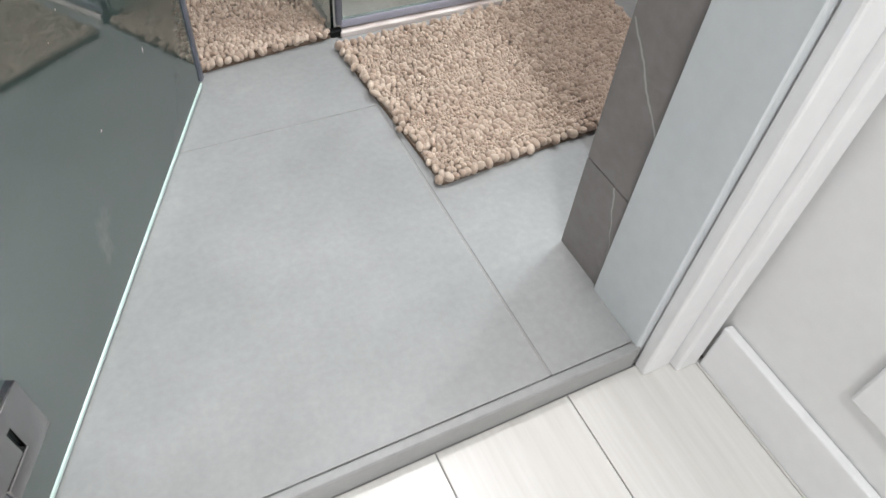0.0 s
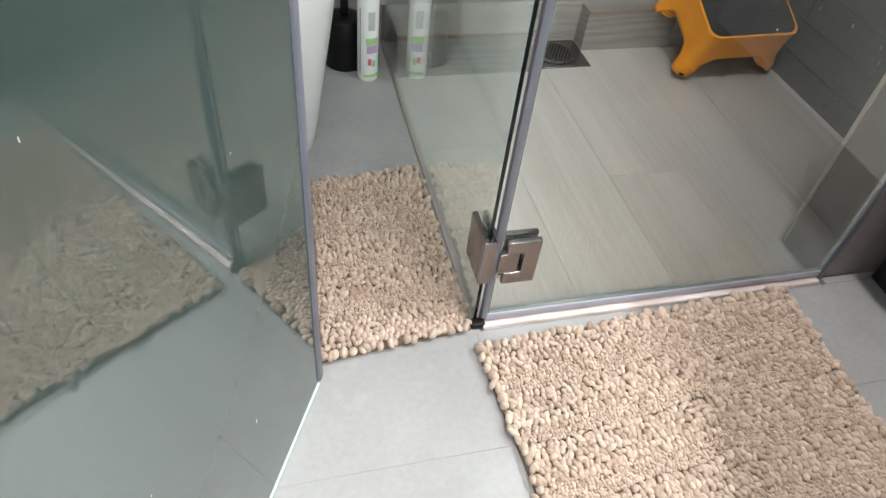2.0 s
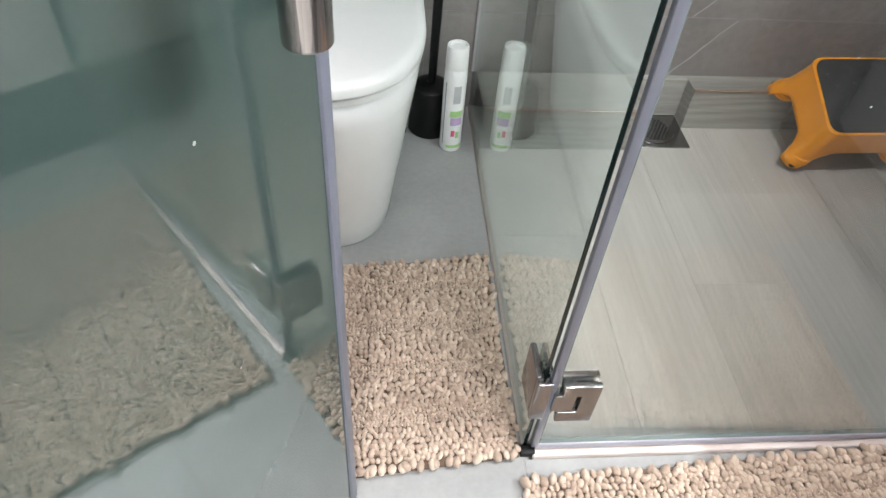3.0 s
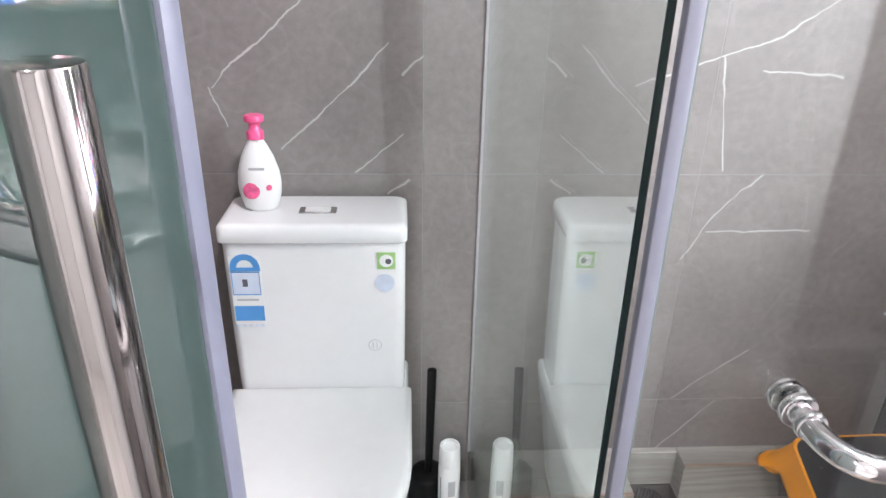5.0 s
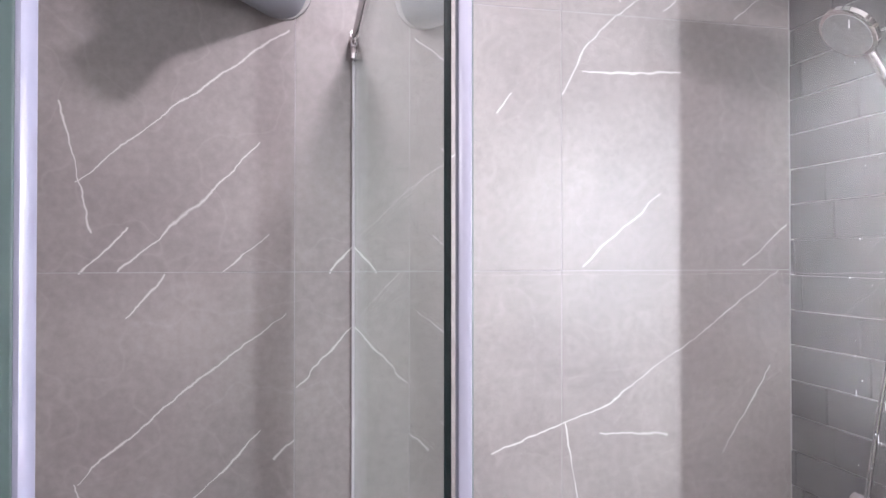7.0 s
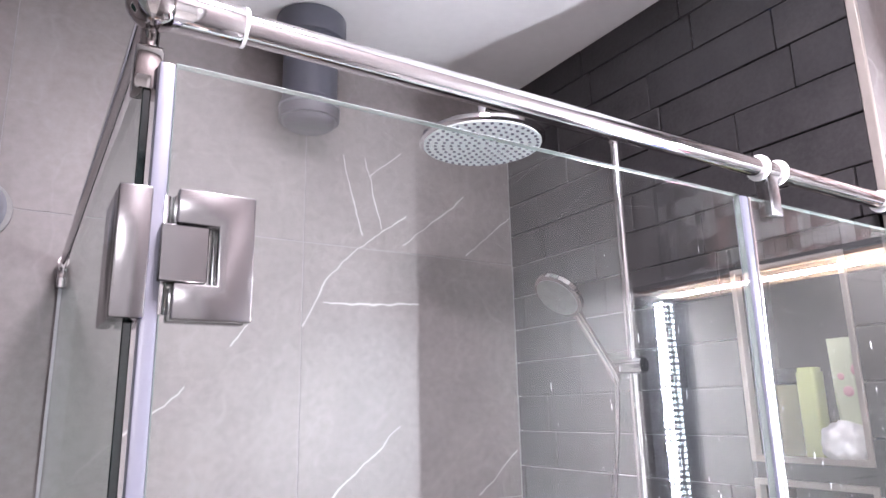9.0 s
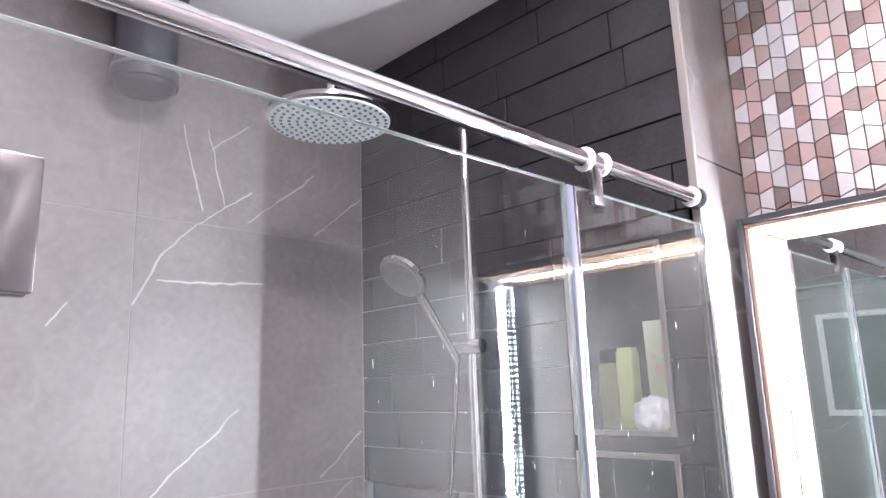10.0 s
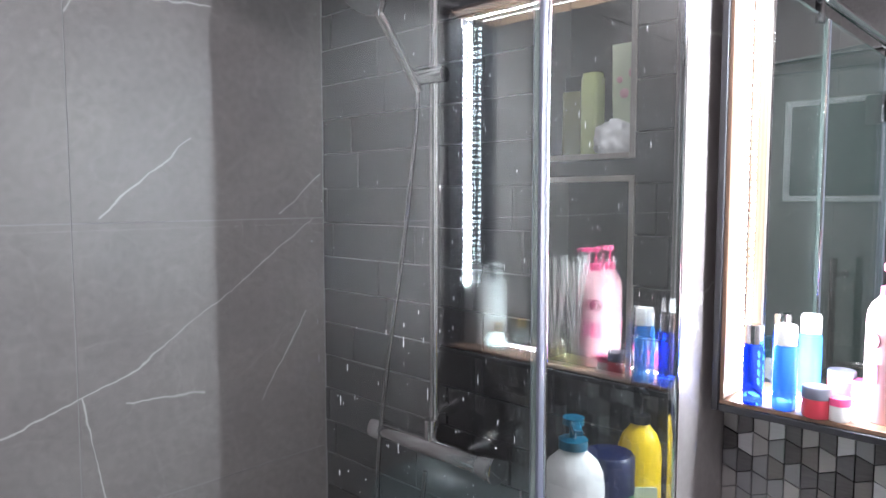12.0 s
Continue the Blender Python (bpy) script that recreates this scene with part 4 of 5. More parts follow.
part("wall_ring", rod((PX + 0.176, WALL_BACK - 0.004, PZ - 0.008), (PX + 0.1765, WALL_BACK, PZ - 0.008), 0.0575, sides=40), M_GROUT, pipe, "grey plaster ring at the wall")
pipe2 = thing("shower_waste_pipe", "dark grey plastic waste pipe stub under the shower ceiling", "pipe")
P2 = Vector((0.864, 2.604, 0.0))
part("riser", rod((P2.x, P2.y, 2.340), (P2.x, P2.y, CEILING_Z), 0.061, sides=40), M_PVC_DARK, pipe2)
part("collar", rod((P2.x, P2.y, 2.497), (P2.x, P2.y, CEILING_Z - 0.001), 0.079, sides=44, bevel=0.006), M_PVC_DARK, pipe2)
part("collar_step", rod((P2.x, P2.y, 2.478), (P2.x, P2.y, 2.4975), 0.070, sides=44, bevel=0.004), M_PVC_DARK, pipe2)
socket = part("end_socket", rod((P2.x, P2.y, 2.306), (P2.x, P2.y, 2.350), 0.067, sides=44, bevel=0.004), M_PVC_DARK, pipe2)
part("socket_ring", rod((P2.x, P2.y, 2.331), (P2.x, P2.y, 2.337), 0.0682, sides=44, bevel=0.001), M_PVC, socket, "paler grey ring")
part("end_plug", lathe([(0.050, -0.012), (0.058, -0.006), (0.060, 0.0)], 40, (P2.x, P2.y, 2.3062)), M_PVC_DARK, socket)

# ---- bath mats ----
ICO = bmesh.new()
bmesh.ops.create_icosphere(ICO, subdivisions=2, radius=1.0)
ICO_V = np.array([v.co[:] for v in ICO.verts])
ICO_F = np.array([[v.index for v in f.verts] for f in ICO.faces])
ICO.free()


def bath_mat(name, label, corners, seed):
    """A tufted chenille mat: rows of long and short loops, with a border of larger ones, on a dark backing."""
    rng = np.random.default_rng(seed)
    a, b, c, d = (np.array(p) for p in corners)      # near left, near right, far right, far left
    wide, deep = np.linalg.norm(b - a), np.linalg.norm(d - a)
    spots = []
    v, line = 0.003, 0
    while v < deep - 0.001:
        edge = min(v, deep - v)
        phase = (v + 0.010 * seed) % 0.094
        fine = phase > 0.058 and edge > 0.026
        size = 0.0036 if fine else 0.0060 if edge > 0.012 else 0.0078
        u = 0.002 + (line % 2) * size * 0.9
        while u < wide - 0.001:
            side = min(u, wide - u)
            s = (max(size, 0.0068) if side < 0.012 else size) * rng.uniform(0.84, 1.18)
            loose = 0.0030 if min(edge, side) < 0.012 else s * 0.16
            drift = 0.004 * math.sin(u * 17 + seed) + 0.003 * math.sin(u * 41 + v * 9)
            spots.append((u + rng.normal(0, loose), min(deep - 0.001, max(0.001, v + drift * min(1.0, edge / 0.03) + rng.normal(0, loose))), s))
            u += s * 1.52
        v += size * 1.68
        line += 1
    spots = np.array(spots)
    n = len(spots)
    fu, fv = spots[:, 0] / wide, spots[:, 1] / deep
    pos = (a * ((1 - fu) * (1 - fv))[:, None] + b * (fu * (1 - fv))[:, None] + c * (fu * fv)[:, None] + d * ((1 - fu) * fv)[:, None])
    s = spots[:, 2]
    turn = rng.normal(0.0, 0.42, n)
    lean = rng.normal(0, 0.16, (n, 2)) + np.array([0.0, -0.30])
    local = ICO_V[None] * np.stack([s * rng.uniform(0.70, 0.88, n), s * rng.uniform(1.00, 1.46, n), s * rng.uniform(1.00, 1.35, n)], 1)[:, None, :]
    x = local[..., 0] * np.cos(turn)[:, None] - local[..., 1] * np.sin(turn)[:, None] + local[..., 2] * lean[:, :1]
    y = local[..., 0] * np.sin(turn)[:, None] + local[..., 1] * np.cos(turn)[:, None] + local[..., 2] * lean[:, 1:]
    z = local[..., 2] + (0.0085 + s * 0.50 + rng.normal(0, 0.0008, n))[:, None]
    verts = np.stack([x + pos[:, :1], y + pos[:, 1:], np.maximum(z, 0.002)], 2).reshape(-1, 3)
    faces = (ICO_F[None] + (np.arange(n) * len(ICO_V))[:, None, None]).reshape(-1, 3)
    mat_thing = thing(name, label, "bath mat", "bath mats")
    data = bpy.data.meshes.new("pile")
    data.from_pydata(verts.tolist(), [], faces.tolist())
    data.polygons.foreach_set("use_smooth", [True] * len(data.polygons))
    data.materials.append(M_MAT)
    tufts = new("pile", data)
    tufts.parent = mat_thing
    tagged(tufts, "short beige chenille loops", kind="stuff")
    bm = bmesh.new()
    low = [bm.verts.new((p[0], p[1], 0.0005)) for p in (a, b, c, d)]
    high = [bm.verts.new((p[0], p[1], 0.0075)) for p in (a, b, c, d)]
    bm.faces.new(low[::-1])
    bm.faces.new(high)
    for i in range(4):
        bm.faces.new((low[i], low[(i + 1) % 4], high[(i + 1) % 4], high[i]))
    part("backing", bm, M_BACKING, mat_thing, "dark woven backing")
    return mat_thing


bath_mat("bath_mat", "beige chenille bath mat lying before the shower door", ((0.440, 1.294), (1.016, 1.334), (1.026, 1.734), (0.412, 1.698)), 3)
bath_mat("bath_mat", "beige chenille bath mat lying before the toilet", ((-0.170, 1.682), (0.412, 1.740), (0.408, 2.170), (-0.20, 2.116)), 8)

# ---- shower ----
drain = thing("floor_drain", "square steel floor drain with a perforated round grate", "drain")
part("plate", box(0.812, 2.556, SHOWER_Z - 0.002, 0.968, 2.700, SHOWER_Z + 0.003, 0.001, 1), M_SATIN, drain)
grate = part("grate", lathe([(0.058, 0.003), (0.058, 0.0055), (0.053, 0.0065), (0.002, 0.0055)], 36, (0.886, 2.627, SHOWER_Z)), M_SATIN, drain, "round perforated grate")
# Black pegs on the solid grate stand in for shaded openings.
holes = bmesh.new()
for i in range(-5, 6):
    for j in range(-5, 6):
        hx, hy = i * 0.0095 + (j % 2) * 0.00475, j * 0.0085
        if hx * hx + hy * hy < 0.047 ** 2:
            rod((0.886 + hx, 2.627 + hy, SHOWER_Z + 0.0055), (0.886 + hx, 2.627 + hy, SHOWER_Z + 0.0072), 0.0032, sides=8, bm=holes)
tagged(part("holes", holes, M_BLACK, grate, "black pegs for the shade in the drain holes"), kind="stuff")

ledge = bmesh.new()
box(GLASS_X + 0.008, 2.546, SHOWER_Z, 0.810, WALL_BACK, 0.103, 0.001, 1, ledge)
structure("ledge_low", ledge, M_LEDGE, "wood-look tiled ledge along the back wall")
structure("ledge_notch", box(0.811, 2.690, SHOWER_Z + 0.004, 0.969, WALL_BACK, 0.103, 0.001, 1), M_LEDGE, "wood-look tiled ledge behind the drain")
structure("ledge_far", box(0.970, 2.640, SHOWER_Z, 1.240, WALL_BACK, 0.103, 0.001, 1), M_LEDGE, "wood-look tiled ledge along the back wall")
structure("ledge_end", box(1.242, 2.640, SHOWER_Z, BRICK_X, WALL_BACK, 0.103, 0.001, 1), M_LEDGE, "wood-look tiled ledge in the shower corner")


for x0, x1, y in ((GLASS_X + 0.008, 0.8095, 2.546), (0.970, 1.2405, 2.640), (1.242, BRICK_X - 0.001, 2.640)):
    structure("trim_ledge", box(x0, y - 0.0025, 0.099, x1, y + 0.006, 0.1055, 0.001, 1), M_COPPER, "slim copper-toned edge trim of the shower ledge")
part("corner_foot", box(GLASS_X - 0.010, GLASS_Y - 0.012, 0.0, GLASS_X + 0.014, GLASS_Y + 0.004, 0.013, 0.002), M_BLACK, screen, "black rubber corner foot")


def outline(hx, hy, r, n=12):
    """A rounded rectangle round the origin, evenly walked, as (x, y, how far along its side)."""
    pts = []
    for cx, cy, a0 in ((hx - r, hy - r, 0), (-hx + r, hy - r, 90), (-hx + r, -hy + r, 180), (hx - r, -hy + r, 270)):
        for i in range(n + 1):
            a = radians(a0 + 90 * i / n)
            pts.append((cx + r * math.cos(a), cy + r * math.sin(a), 0.0))
        nx, ny = {0: (-hx + r, hy), 90: (-hx, -hy + r), 180: (hx - r, -hy), 270: (hx, hy - r)}[a0]
        lx, ly = pts[-1][:2]
        for i in range(1, 16):
            t = i / 16
            pts.append((lx + (nx - lx) * t, ly + (ny - ly) * t, math.sin(math.pi * t)))
    return pts


stool = thing("step_stool", "orange plastic step stool with black non-slip top, tilted on the ledge", "stool")
SX, SY, SH = 0.150, 0.117, 0.140
shell = bmesh.new()
rows = []
line = outline(SX - 0.018, SY - 0.018, 0.030)
for k in range(9):
    t = k / 8
    ring_points = []
    for px, py, s in line:
        low = 0.058 * min(1.0, s * 1.7) ** 0.5 if s > 0.0 else 0.0
        z = SH - (SH - low) * t
        flare = 1 + 0.16 * ((SH - z) / SH) ** 1.6 + (0.05 if z < 0.02 else 0.0)
        ring_points.append(shell.verts.new((px * flare, py * flare, z)))
    rows.append(ring_points)
for lo, hi in zip(rows, rows[1:]):
    for i in range(len(lo)):
        shell.faces.new((lo[i], lo[(i + 1) % len(lo)], hi[(i + 1) % len(lo)], hi[i]))
shell.faces.new(rows[0])
body = part("body", shell, M_ORANGE, stool, "orange plastic shell with flared feet", 60)
thick = body.modifiers.new("thickness", "SOLIDIFY")
thick.thickness, thick.offset = 0.004, -1
part("rim", loft([[(px * k, py * k, z) for px, py, _ in outline(SX - 0.018, SY - 0.018, 0.030)] for k, z in ((1.0, SH - 0.002), (1.012, SH + 0.001), (1.0, SH + 0.004), (0.97, SH + 0.004))]), M_ORANGE, stool, smooth=60)
part("grip_top", loft([[(px * k, py * k, z) for px, py, _ in outline(SX - 0.018, SY - 0.018, 0.030)] for k, z in ((0.95, SH + 0.001), (0.95, SH + 0.0055), (0.93, SH + 0.0065))]), M_GRIP, stool, "black rubber non-slip top", 60)
for sx in (-1, 1):
    for sy in (-1, 1):
        for step, fz in ((0.0, 0.012), (0.004, 0.024)):
            part("foot_ridge", rod((sx * (SX - 0.030 - step), sy * (SY - 0.030 - step), fz), (sx * (SX - 0.030 - step), sy * (SY - 0.030 - step), fz + 0.008), 0.031, sides=28, bevel=0.003), M_ORANGE, stool)
        part("foot_pad", rod((sx * (SX - 0.016), sy * (SY - 0.014), 0.0), (sx * (SX - 0.016), sy * (SY - 0.014), 0.010), 0.014, sides=20, bevel=0.002), M_BLACK, stool, "black rubber foot")
wet = bmesh.new()
for k in range(60):
    dx, dy, r = mark_rng.uniform(-0.115, 0.115), mark_rng.uniform(-0.08, 0.08), mark_rng.uniform(0.0008, 0.0020)
    rod((dx, dy, SH + 0.0062), (dx, dy, SH + 0.0062 + r * 0.8), r, r * 0.4, 7, bm=wet)
tagged(part("droplets", wet, M_DROP, stool, "water droplets on the black top", 80), kind="stuff")
stool.matrix_basis = pose(1.322, 2.572, 0.058, 27, 0, 2)

column = thing("shower_column", "chrome shower column with round overhead rose and hand shower", "shower")
CY, CX = 2.257, 1.448
part("pole", rod((CX, CY, 1.03), (CX, CY, 2.235), 0.0105, sides=24), M_CHROME, column)
part("arm", sweep([(CX, CY, 2.232), (CX - 0.004, CY, 2.252), (CX - 0.03, CY, 2.262), (CX - 0.15, CY + 0.002, 2.262), (CX - 0.33, CY + 0.004, 2.262), (CX - 0.355, CY + 0.004, 2.254), (CX - 0.360, CY + 0.004, 2.205)], 0.0105, 20), M_CHROME, column)
RX, RY, RZ = CX - 0.360, CY + 0.004, 2.176
rose = part("rose", lathe([(0.115, 0.0), (0.121, 0.004), (0.121, 0.010), (0.113, 0.016), (0.035, 0.022), (0.020, 0.034), (0.016, 0.045)], 56, (RX, RY, RZ)), M_CHROME, column, "round chrome overhead shower rose", 40)
part("rose_face", lathe([(0.114, -0.0025), (0.114, 0.0005)], 56, (RX, RY, RZ)), plain("pale_rose_face", (0.60, 0.65, 0.64), 0.35), rose, "pale grey spray face")
nozzles = bmesh.new()
for k in range(1, 8):
    for i in range(k * 6):
        a = 2 * math.pi * (i + 0.5 * (k % 2)) / (k * 6)
        rod((RX + 0.0152 * k * math.cos(a), RY + 0.0152 * k * math.sin(a), RZ - 0.0045), (RX + 0.0152 * k * math.cos(a), RY + 0.0152 * k * math.sin(a), RZ - 0.002), 0.0032, sides=8, bm=nozzles)
tagged(part("nozzles", nozzles, M_DARK_PRINT, rose, "dark rubber nozzles"), kind="stuff")
for z in (1.90, 1.06):
    part("wall_mount", rod((CX - 0.004, CY, z), (BRICK_X + 0.002, CY, z), 0.013, 0.019, 24), M_CHROME, column)
part("slider", rod((CX - 0.004, CY - 0.034, 1.757), (CX - 0.010, CY + 0.056, 1.757), 0.0165, 0.0155, 28, 0.003), M_SATIN, column, "satin sliding bracket")
hand = part("hand_shower", sweep([(CX - 0.008, CY + 0.040, 1.730), (CX - 0.030, CY + 0.040, 1.762), (CX - 0.085, CY + 0.034, 1.826), (CX - 0.128, CY + 0.030, 1.876)], 0.0100, 18), M_BAR, column, "chrome hand shower")
head = lathe([(0.046, 0.0), (0.053, 0.003), (0.054, 0.012), (0.046, 0.021), (0.018, 0.028)], 36)
headpart = part("head", head, M_BAR, hand)
headpart.matrix_basis = pose(CX - 0.172, CY + 0.028, 1.892, 0, 44, 0)
facep = part("spray_face", lathe([(0.046, -0.0012), (0.046, 0.0005)], 36), M_SPRAY, hand, "grey dotted spray face")
facep.matrix_basis = pose(CX - 0.172, CY + 0.028, 1.892, 0, 44, 0)
part("hose", sweep([(CX - 0.010, CY + 0.040, 1.738), (CX - 0.004, CY + 0.050, 1.66), (CX - 0.010, CY + 0.085, 1.40), (CX - 0.020, CY + 0.125, 1.15), (CX - 0.030, CY + 0.150, 0.90), (CX - 0.035, CY + 0.140, 0.62), (CX - 0.035, CY + 0.100, 0.50), (CX - 0.030, CY + 0.050, 0.62), (CX - 0.016, CY + 0.012, 0.93)], 0.0052, 12), M_SATIN, column, "steel shower hose", 70)
mixer = part("mixer", rod((CX - 0.010, 2.120, 0.985), (CX - 0.010, 2.400, 0.985), 0.021, sides=28, bevel=0.003), M_CHROME, column, "chrome bar mixer")
part("knob", rod((CX - 0.010, 2.075, 0.985), (CX - 0.010, 2.118, 0.985), 0.030, 0.027, 12, 0.004), M_CHROME, mixer)
part("far_knob", rod((CX - 0.010, 2.402, 0.985), (CX - 0.010, 2.440, 0.985), 0.024, 0.026, 28, 0.004), M_CHROME, mixer)
for y in (2.180, 2.335):
    part("wall_union", rod((CX - 0.010, y, 0.985), (BRICK_X + 0.002, y, 0.985), 0.014, 0.026, 24), M_CHROME, mixer)
part("diverter", rod((CX - 0.010, CY, 1.000), (CX - 0.010, CY, 1.045), 0.015, sides=24, bevel=0.002), M_CHROME, mixer)

# niche frames and what stands in the niche
for z0, z1 in ((NICHE[3], NICHE[5]), (NICHE[2], NICHE[4])):
    bm = bmesh.new()
    y0, y1, w = NICHE[0], NICHE[1], 0.010
    for b in ((y0, z0, y0 + w, z1), (y1 - w, z0, y1, z1), (y0 + w, z0, y1 - w, z0 + w), (y0 + w, z1 - w, y1 - w, z1)):
        box(BRICK_X - 0.003, b[0], b[1], BRICK_X + 0.016, b[2], b[3], 0.001, 1, bm)
    structure("trim_niche", bm, M_TRIM, "champagne metal edging of the shower niche")
NZ = NICHE[3] + 0.010
b1 = thing("shampoo_bottle", "dark olive shampoo bottle standing in the niche", "bottle", "", (1.565, 1.990, NZ - 0.010 + 0.001))
part("body", loft([tank_ring(z, -0.020, 0.020, -0.026, 0.026, 0.010) for z in (0.0, 0.130)]), M_OLIVE, b1)
part("cap", box(-0.016, -0.020, 0.131, 0.016, 0.020, 0.160, 0.004), M_BLACK, b1)
b2 = thing("shower_gel_bottle", "slim lime green bottle standing in the niche", "bottle", "", (1.545, 1.945, NZ - 0.009))
part("body", loft([tank_ring(z, -0.017, 0.017, -0.017, 0.017, 0.006) for z in (0.0, 0.150)]), M_LIME, b2)
part("cap", loft([tank_ring(z, -0.015, 0.015, -0.015, 0.015, 0.006) for z in (0.1505, 0.158)]), M_LIME, b2)
b3 = thing("cream_tube", "pale green cream tube with a pink flower, standing in the niche", "tube", "", (1.555, 1.876, NZ - 0.009))
part("body", loft([tank_ring(z, -w, w, -d, d, min(w, d) * 0.9) for z, w, d in ((0.03, 0.018, 0.027), (0.10, 0.014, 0.032), (0.205, 0.003, 0.036))]), M_PALE_GREEN, b3)
part("cap", lathe([(0.020, 0.0), (0.020, 0.029)], 24), M_WHITE, b3)
part("flower_print", lathe([(0.009, 0), (0.007, 0.001)], 18), M_ROSE, b3).matrix_basis = pose(-0.0135, 0.004, 0.115, 0, -94, 0)
for fy, fz, fr in ((-0.012, 0.150, 0.009), (0.014, 0.140, 0.006), (-0.004, 0.090, 0.006)):
    part("flower_print", lathe([(fr, 0), (fr * 0.8, 0.001)], 14), M_ROSE, b3).matrix_basis = pose(-0.0125, fy, fz, 0, -95, 0)
puff_mesh = bmesh.new()
bmesh.ops.create_icosphere(puff_mesh, subdivisions=4, radius=0.036)
for v in puff_mesh.verts:
    v.co *= 1 + 0.22 * noise.noise(v.co * 75) + 0.12 * noise.noise(v.co * 160)
    v.co.z = max(v.co.z, -0.030)
puff = thing("bath_puff", "crumpled white gauze bath puff lying in the niche", "bath puff", "", (1.525, 1.886, NZ + 0.022))
part("gauze", puff_mesh, M_GAUZE, puff, smooth=80)

# ---- vanity ----
vanity = thing("vanity_cabinet", "white vanity cabinet with flat fronts over a black box for shade", "cabinet")
part("carcass", box(1.170, 1.135, 0.215, MOSAIC_X, GLASS_Y - 0.012, 0.838, 0.002, 1), M_TRIM_WHITE, vanity)
# Black box added to stand for the deep shade under the cabinet.
part("plinth", box(1.232, 1.135, 0.001, MOSAIC_X, GLASS_Y - 0.014, 0.2145, 0.002, 1), M_BLACK, vanity, "black box standing for the shade under the cabinet")
for y0, y1 in ((1.137, 1.437), (1.441, GLASS_Y - 0.013)):
    front_panel = part("door_front", box(1.150, y0, 0.215, 1.168, y1, 0.836, 0.003), M_TRIM_WHITE, vanity, "flat white door front")
    part("door_handle", box(1.139, y0 + 0.135, 0.790, 1.150, y1 - 0.135, 0.800, 0.002), M_SATIN, front_panel, "slim steel handle")
counter = thing("countertop", "dark stone-look countertop on the vanity", "countertop")
part("slab", box(1.140, 1.124, 0.8385, MOSAIC_X, GLASS_Y - 0.008, 0.862, 0.003), M_STONE, counter)
basin = thing("wash_basin", "round grey vessel basin on the countertop", "basin", "", (1.42, 1.340, 0.862))
part("bowl", lathe([(0.085, 0.0), (0.120, 0.008), (0.160, 0.032), (0.178, 0.060), (0.182, 0.066), (0.178, 0.068), (0.170, 0.062), (0.145, 0.034), (0.100, 0.016), (0.020, 0.012)], 56), M_BASIN, basin, smooth=60)
tap = thing("basin_tap", "chrome single-lever basin tap", "tap", "", (1.625, 1.340, 0.862))
part("stem", lathe([(0.026, 0.0), (0.026, 0.006), (0.020, 0.012), (0.020, 0.185), (0.022, 0.190), (0.022, 0.215), (0.018, 0.220)], 28), M_CHROME, tap)
part("spout", rod((-0.01, 0, 0.160), (-0.130, 0, 0.138), 0.012, sides=20, bevel=0.002), M_CHROME, tap)
part("lever", rod((0, 0, 0.222), (-0.060, 0, 0.244), 0.006, sides=16, bevel=0.002), M_CHROME, tap)


def pump_bottle(name, label, at, height, radius, body, pump, squash=0.7, top=0.82, turn=0.0):
    ob = thing(name, label, "bottle", "", at, turn)
    h = height * top
    part("body", lathe([(radius * 0.9, 0), (radius, 0.004), (radius, h * 0.80), (radius * 0.95, h * 0.87), (radius * 0.78, h * 0.935), (radius * 0.48, h * 0.98), (radius * 0.40, h)], 32, squash=squash), body, ob, smooth=50)
    part("collar", lathe([(radius * 0.46, h + 0.0005), (radius * 0.46, h + 0.014), (radius * 0.2, h + 0.016)], 24), pump, ob)
    nozzle = lathe([(radius * 0.12, h + 0.0165), (radius * 0.12, height - 0.012), (radius * 0.34, height - 0.010), (radius * 0.34, height)], 20)
    box(-radius * 0.14, -radius * 1.15, height - 0.010, radius * 0.14, 0, height - 0.002, 0.001, 1, nozzle)
    part("pump", nozzle, pump, ob)
    return ob


yb = pump_bottle("hand_soap_bottle", "yellow pump bottle with a printed picture on the low shower wall", (1.458, 1.793, 0.8585), 0.345, 0.036, M_YELLOW, M_BLACK, 0.7, 0.82, -50)
part("picture_label", box(-0.024, -0.0268, 0.045, 0.024, -0.0250, 0.185, 0.001, 1), M_PALE_GREEN, yb, "pale printed label")
part("picture_print", box(-0.018, -0.0276, 0.085, 0.012, -0.0266, 0.160), M_ROSE, yb, "pinkish printed picture")
wb = pump_bottle("lotion_bottle", "large white pump bottle with teal pump on the shower wall", (1.283, 1.808, 0.8585), 0.330, 0.047, M_WHITE, M_TEAL, 0.7, 0.86, -50)
part("mark_print", box(-0.004, -0.0298, 0.150, 0.010, -0.0284, 0.166), M_TEAL, wb, "small teal mark")
part("line_print", box(-0.022, -0.0298, 0.125, 0.018, -0.0284, 0.131), M_GREY_PRINT, wb, "grey printed line")
tub = thing("cleaner_tub", "green tub with a navy lid on the low shower wall", "tub", "", (1.384, 1.806, 0.8585))
part("body", lathe([(0.037, 0), (0.039, 0.004), (0.039, 0.190)], 28), M_GREEN, tub, smooth=50)
part("lid", lathe([(0.040, 0.1905), (0.040, 0.245), (0.036, 0.250)], 28), M_NAVY, tub, smooth=50)

